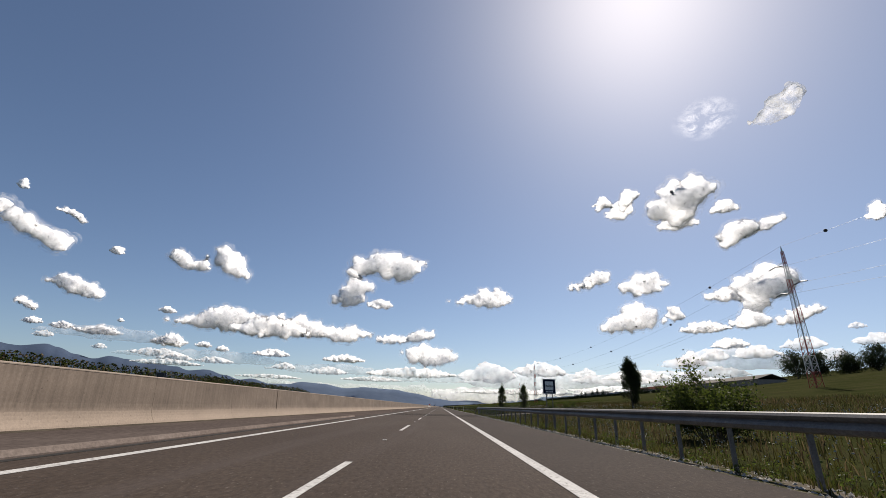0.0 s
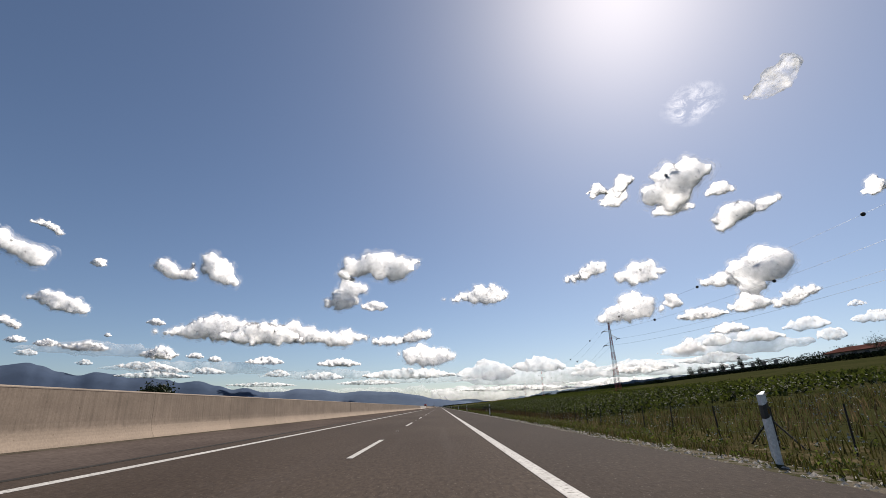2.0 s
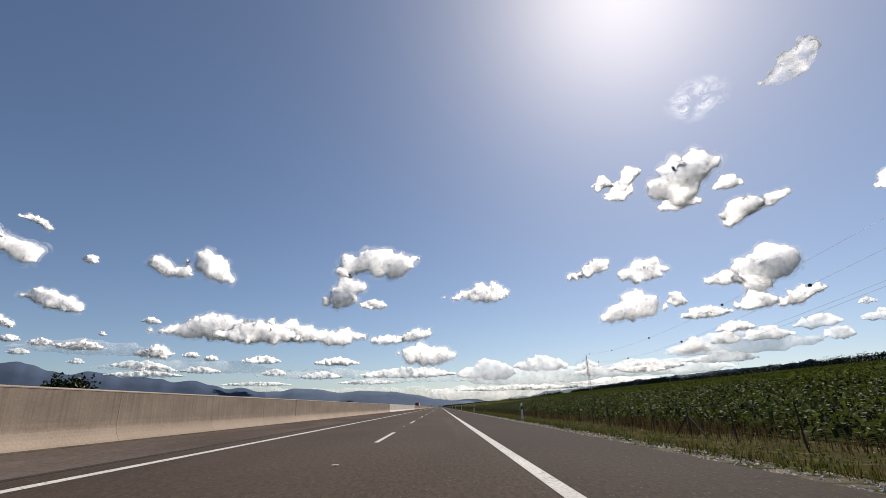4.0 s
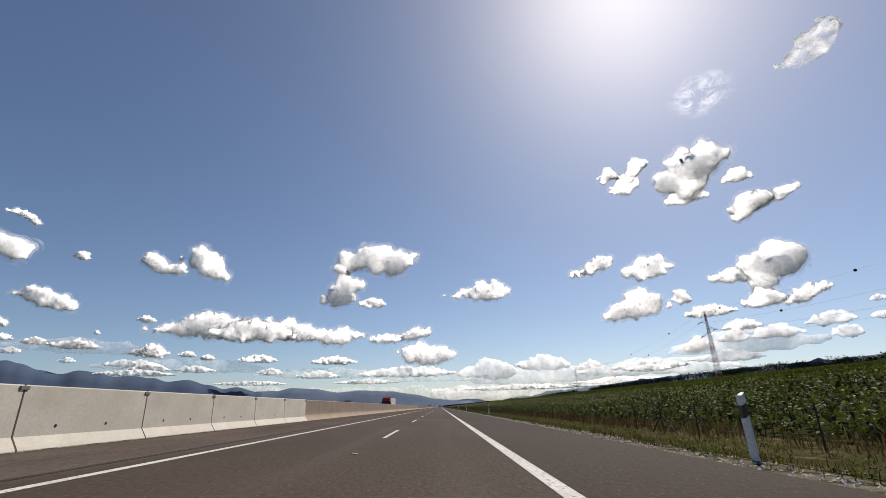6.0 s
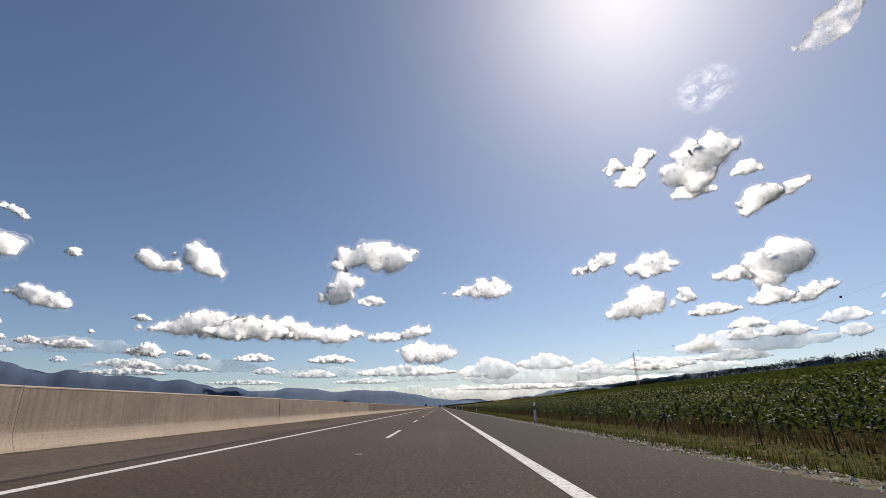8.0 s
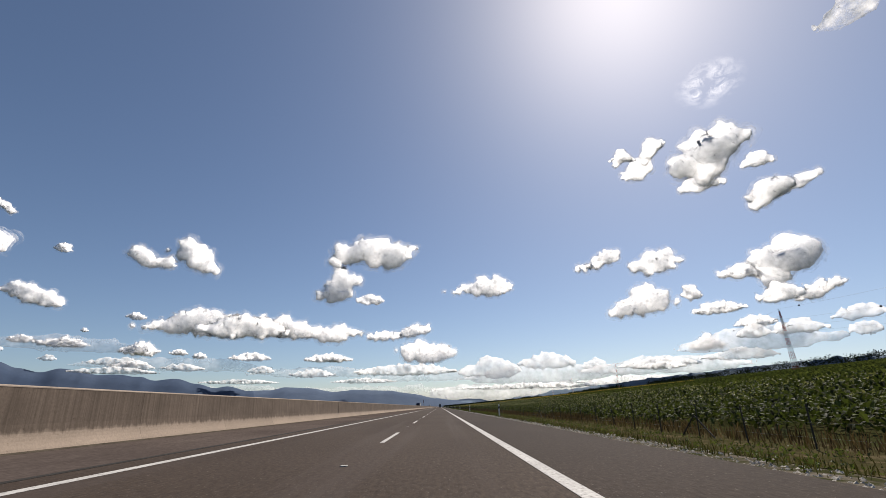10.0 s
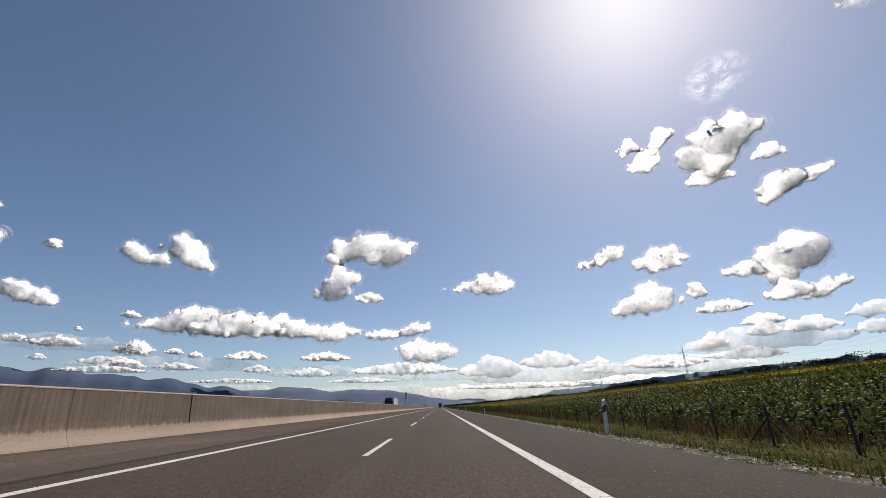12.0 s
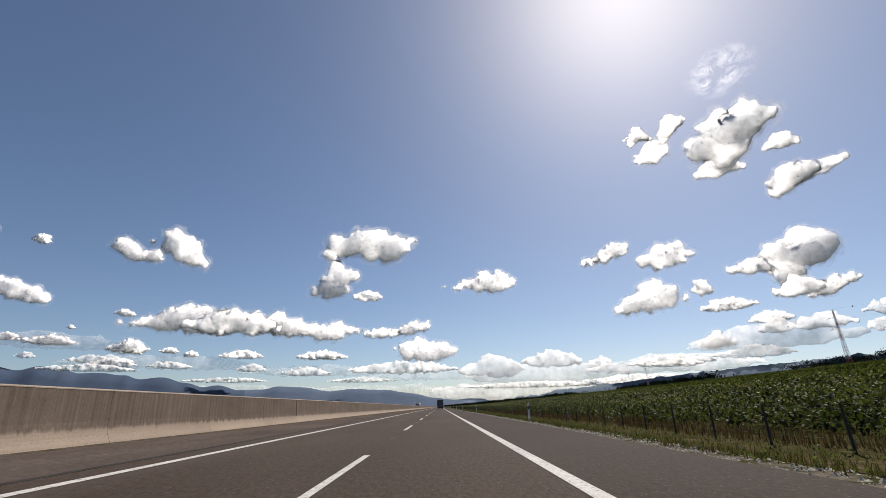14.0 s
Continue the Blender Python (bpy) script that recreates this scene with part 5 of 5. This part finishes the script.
def lorry(x, y, facing, paint, cover, label, group=""):
    """An articulated lorry; its nose is at y when facing is -1 (oncoming), its tail when facing is 1."""
    t = thing("lorry", (x, y, 0), label, "lorry", group)
    w = 1.27
    cab = bmesh.new()
    add_box(cab, -w + 0.02, w - 0.02, 0.0, 2.25, 0.95, 3.05, bevel=0.09)
    for v in cab.verts:
        if v.co.y < 0.6 and v.co.z > 1.9:
            v.co.y += (v.co.z - 1.9) * 0.16
    c = part("cab", cab, paint, t, "painted cab")
    roof = box(-w + 0.12, w - 0.12, 0.45, 2.2, 3.0, 3.85, bevel=0.12)
    for v in roof.verts:
        if v.co.y < 1.0 and v.co.z > 3.3:
            v.co.y += (v.co.z - 3.3) * 0.8
    part("roof_fairing", roof, paint, t)
    glass = box(-w + 0.14, w - 0.14, -0.02, 0.02, 1.92, 2.85, bevel=0.01)
    for v in glass.verts:
        v.co.y += (v.co.z - 1.9) * 0.16
    part("windscreen", glass, GLASS_DARK, c)
    for s in (-1, 1):
        part("side_window", box(s * (w - 0.025) - 0.01, s * (w - 0.025) + 0.01, 0.55, 1.35, 1.95, 2.7, bevel=0.004), GLASS_DARK, c)
        m = part("mirror", box(s * (w + 0.17) - 0.1, s * (w + 0.17) + 0.1, 0.05, 0.2, 1.95, 2.75, bevel=0.03), BLACK_PLASTIC, c)
        part("arm", box(min(s * w, s * (w + 0.2)), max(s * w, s * (w + 0.2)), 0.12, 0.16, 2.7, 2.75), BLACK_PLASTIC, m)
        part("headlight", box(s * 0.9 - 0.2, s * 0.9 + 0.2, -0.03, 0.05, 0.75, 0.98, bevel=0.02), SIGN_WHITE, c, "clear headlight")
    part("grille", box(-0.85, 0.85, -0.025, 0.03, 1.15, 1.8, bevel=0.015), BLACK_PLASTIC, c)
    part("sun_visor", box(-w + 0.1, w - 0.1, -0.12, 0.16, 2.86, 2.96, bevel=0.02), BLACK_PLASTIC, c)
    part("bumper", box(-w, w, -0.04, 0.4, 0.4, 0.95, bevel=0.05), paint, c)
    part("chassis", box(-0.45, 0.45, 0.5, 15.6, 0.6, 0.95), BLACK_PLASTIC, t)
    tr = part("trailer_cover", box(-w, w, 2.85, 16.4, 1.2, 3.92, bevel=0.025), cover, t, "taut tarpaulin cover")
    part("roof_rail", box(-w - 0.012, w + 0.012, 2.84, 16.41, 3.86, 4.0, bevel=0.02), BLACK_PLASTIC, tr)
    part("side_rail", box(-w - 0.01, w + 0.01, 2.86, 16.4, 1.05, 1.2, bevel=0.01), GALVANISED, tr)
    for s in (-1, 1):
        for k in range(9):
            part("strap", box(s * (w + 0.004) - 0.006, s * (w + 0.004) + 0.006, 3.6 + 1.5 * k, 3.66 + 1.5 * k, 1.1, 3.86), DARK_TARP if cover is TARP else TARP, tr)
        part("corner_post", box(s * w - 0.05, s * w + 0.05, 16.3, 16.42, 1.1, 3.9, bevel=0.01), BLACK_PLASTIC, tr)
        part("tail_lamp", box(s * 0.95 - 0.22, s * 0.95 + 0.22, 16.42, 16.46, 0.85, 1.02, bevel=0.01), LAMP_RED, t)
        for yy in (1.3, 5.0, 11.4, 12.7, 14.0):
            wheel(t, s * 1.05, yy)
    part("rear_door", box(-w + 0.06, -0.01, 16.41, 16.44, 1.2, 3.82, bevel=0.01), cover, t)
    part("rear_door", box(0.01, w - 0.06, 16.41, 16.44, 1.2, 3.82, bevel=0.01), cover, t)
    part("rear_bumper", box(-1.15, 1.15, 16.2, 16.35, 0.5, 0.68, bevel=0.02), BLACK_PLASTIC, t)
    if facing > 0:
        t.rotation_euler = (0, 0, math.pi)
        t.location.y = U * (y + 16.5)
    return t


lorry(-15.3, travelled(7.0) + 42, -1, RED_PAINT, TARP, "red lorry with a pale grey curtain trailer on the opposite carriageway")
lorry(-15.3, travelled(13.0) + 43, -1, NAVY_PAINT, TARP, "dark blue lorry with a white trailer on the opposite carriageway")
lorry(-15.4, 1570, -1, WHITE_PLASTIC, WHITE_PLASTIC, "white lorry far off on the opposite carriageway")
lorry(0.1, 1258 + 200, 1, NAVY_PAINT, DARK_TARP, "dark grey lorry seen from behind on the carriageway")


# ---- farm buildings ----
def barn(x, y, length, width, wall_h, roof_h, roof, label, bays):
    t = thing("barn", (x, y, ground_z(x, y) - 0.4), label, "farm building")
    part("wall", box(-width / 2, width / 2, 0, length, -1.5, wall_h), BARN_WALL, t)
    prof = [(-width / 2 - 0.5, wall_h - 0.1), (0, wall_h + roof_h), (width / 2 + 0.5, wall_h - 0.1), (width / 2 + 0.5, wall_h + 0.08), (0, wall_h + roof_h + 0.18), (-width / 2 - 0.5, wall_h + 0.08)]
    part("roof", extruded(prof, -0.6, length + 0.6), roof, t)
    win = None
    for k in range(bays):
        yy = length * (k + 0.5) / bays
        if win is None:
            win = part("window", box(-0.06, 0.02, -0.8, 0.8, -0.5, 0.5), GLASS_DARK, t, at=(-width / 2, yy, wall_h * 0.55))
        else:
            twin("window", win.data, t, (-width / 2, yy, wall_h * 0.55))
    return t


barn(146, 196, 80, 13, 2.0, 2.2, ROOF, "long low barn with a pale weathered roof", 12)
barn(147, 281, 50, 12, 1.8, 2.0, RED_ROOF, "long low farm building with a dull red roof", 11)


def ruin():
    t = thing("farm_shed", (124, 333, ground_z(124, 350) - 0.6), "derelict long shed with bare roof frame and brick piers", "farm building")
    part("wall", box(-0.3, 0.3, 0, 58, -1.5, 2.1), BARN_WALL, t)
    part("back_wall", box(8.7, 9.3, 0, 58, -1.0, 2.6), BARN_WALL, t)
    dark_slab = pillar = rafter = None
    for k in range(10):
        y = 6.2 * k
        if dark_slab is None:
            # Dark slab on the uncut wall: the shade of an opening is its colour.
            dark_slab = part("window", box(-0.36, -0.27, 1.6, 4.4, 0.4, 1.5), GLASS_DARK, t, "dark slab standing in for an empty window opening")
            pillar = part("pillar", box(-0.5, 0.5, 0, 1.0, 2.1, 3.5, bevel=0.06), BARN_WALL, t)
            rafter = part("rafter", add_rod(add_rod(bmesh.new(), (0, 0.5, 2.9), (4.5, 0.5, 4.4), 0.11, sides=4), (4.5, 0.5, 4.4), (9, 0.5, 2.9), 0.11, sides=4), ROOF, t)
        else:
            if k < 9:
                twin("window", dark_slab.data, t, (0, y, 0))
            twin("pillar", pillar.data, t, (0, y, 0))
            twin("rafter", rafter.data, t, (0, y, 0))
    for x, z in ((0, 3.0), (2.2, 3.7), (4.5, 4.45)):
        part("purlin", box(x - 0.09, x + 0.09, -0.5, 58.5, z - 0.1, z + 0.1), ROOF, t, "pale weathered roof beam")


ruin()
for i, (x, y, h, w) in enumerate([(120, 383, 5.2, 2.8), (121, 376, 4.8, 2.6), (122, 362, 4.4, 2.8), (122, 350, 6.0, 1.6), (123, 341, 4.4, 2.2), (136, 306, 5.6, 4.6), (137, 299, 4.6, 3.4), (137, 283, 5.4, 4.0)]):
    tree(x, y, h, w, "small sparse tree beside the derelict shed", DARK_LEAF, "round", leaves=420, size=0.34, seed=60 + i, bare=0.3)
for i, (x, y, h, w) in enumerate([(134, 212, 2.8, 7), (133, 232, 2.2, 6), (136, 262, 2.4, 6)]):
    shrub(x, y, h, w, "dark shrub growing against the end of the barn", DARK_LEAF, 120 + i, 1600, 0.4)


# ---- power line ----
PYLONS = [(88, -250, 36.8), (96, 114, 38.8), (77, 365, 30.7), (128, 728, 32.2), (180, 1110, 32.7), (258, 1533, 35.5), (300, 1900, 35.9), (350, 2280, 36.4), (395, 2650, 36.8), (440, 3050, 37.3), (480, 3450, 37.7)]
HANG = []


def pylon(x, y, height, turn):
    t = thing("pylon", (x, y, ground_z(x, y) - 0.3), "red and white painted steel lattice pylon with three arms", "pylon", "power line pylons", turn=turn)
    n = 9

    def half(z):
        u = z / height
        return 0.86 * (1 - u) + 0.19

    for i in range(n):
        z0, z1 = height * i / n * 0.96, height * (i + 1) / n * 0.96
        bm = bmesh.new()
        steps = 2 if i < 4 else 3
        for k in range(steps):
            a, b = z0 + (z1 - z0) * k / steps, z0 + (z1 - z0) * (k + 1) / steps
            ha, hb = half(a), half(b)
            ca = [Vector((sx * ha, sy * ha, a)) for sx, sy in ((-1, -1), (1, -1), (1, 1), (-1, 1))]
            cb = [Vector((sx * hb, sy * hb, b)) for sx, sy in ((-1, -1), (1, -1), (1, 1), (-1, 1))]
            for q in range(4):
                add_rod(bm, ca[q], cb[q], 0.085, 0.08, 4)
                add_rod(bm, ca[q], cb[(q + 1) % 4], 0.04, 0.04, 3)
                add_rod(bm, ca[(q + 1) % 4], cb[q], 0.04, 0.04, 3)
                add_rod(bm, cb[q], cb[(q + 1) % 4], 0.04, 0.04, 3)
        part("lattice_section", bm, PYLON_RED if i % 2 == 0 else PYLON_WHITE, t, "red painted section" if i % 2 == 0 else "white painted section")
    part("peak", add_rod(bmesh.new(), (0, 0, height * 0.955), (0, 0, height), 0.25, 0.06, 6), PYLON_WHITE, t)
    ends = [Vector((0, 0, height))]
    for s, u in ((-1, 0.84), (1, 0.74), (-1, 0.64)):
        z = height * u
        tip = Vector((s * 3.1, 0, z - 0.2))
        bm = bmesh.new()
        for yy in (-1, 1):
            add_rod(bm, (s * half(z), yy * half(z), z), tip, 0.09, 0.08, 4)
            add_rod(bm, (s * half(z + 1.5), yy * half(z + 1.5), z + 1.4), tip, 0.07, 0.07, 4)
        part("crossarm", bm, PYLON_WHITE, t)
        ins = bmesh.new()
        for yy in (-1, 1):
            add_rod(ins, tip, tip + Vector((0, yy * 2.2, -0.35)), 0.16, 0.16, 6)
        part("insulator", ins, BLACK_PLASTIC, t, "dark strain insulator")
        ends.append(tip + Vector((0, 0, -0.3)))
    turned = Matrix.Rotation(radians(turn), 3, "Z")
    HANG.append([turned @ e + Vector((x, y, ground_z(x, y) - 0.3)) for e in ends])


for i, (px, py, ph) in enumerate(PYLONS):
    a = PYLONS[max(0, i - 1)]
    b = PYLONS[min(len(PYLONS) - 1, i + 1)]
    pylon(px, py, ph, -math.degrees(math.atan2(b[0] - a[0], b[1] - a[1])))


def power_lines():
    ball = None
    for i, (a, b) in enumerate(zip(HANG, HANG[1:])):
        for k in range(4):
            p, q = a[k], b[k]
            length = (q - p).length
            sag = 0.028 * length * (0.8 if k == 0 else 1.0)
            pts = [p.lerp(q, u / 24) - Vector((0, 0, 4 * sag * (u / 24) * (1 - u / 24))) for u in range(25)]
            line = mesh_object("power_cable", tube(pts, 0.024), WIRE)
            tagged(line, "thin sagging power cable between two pylons", "cable", "power cables")
            if k in (0, 1):
                for n in range(3 if k == 0 else 5, 24, 5):
                    c = pts[n]
                    if ball is None:
                        ball = mesh_object("marker_ball", add_ball(bmesh.new(), (0, 0, 0), 0.42, 3), BALL, True)
                        tagged(ball, "dark round aircraft warning ball on a power cable", "marker ball", "cable marker balls")
                        ball.location = c * U
                    else:
                        copy_thing(ball, Matrix.Translation(c * U))


power_lines()
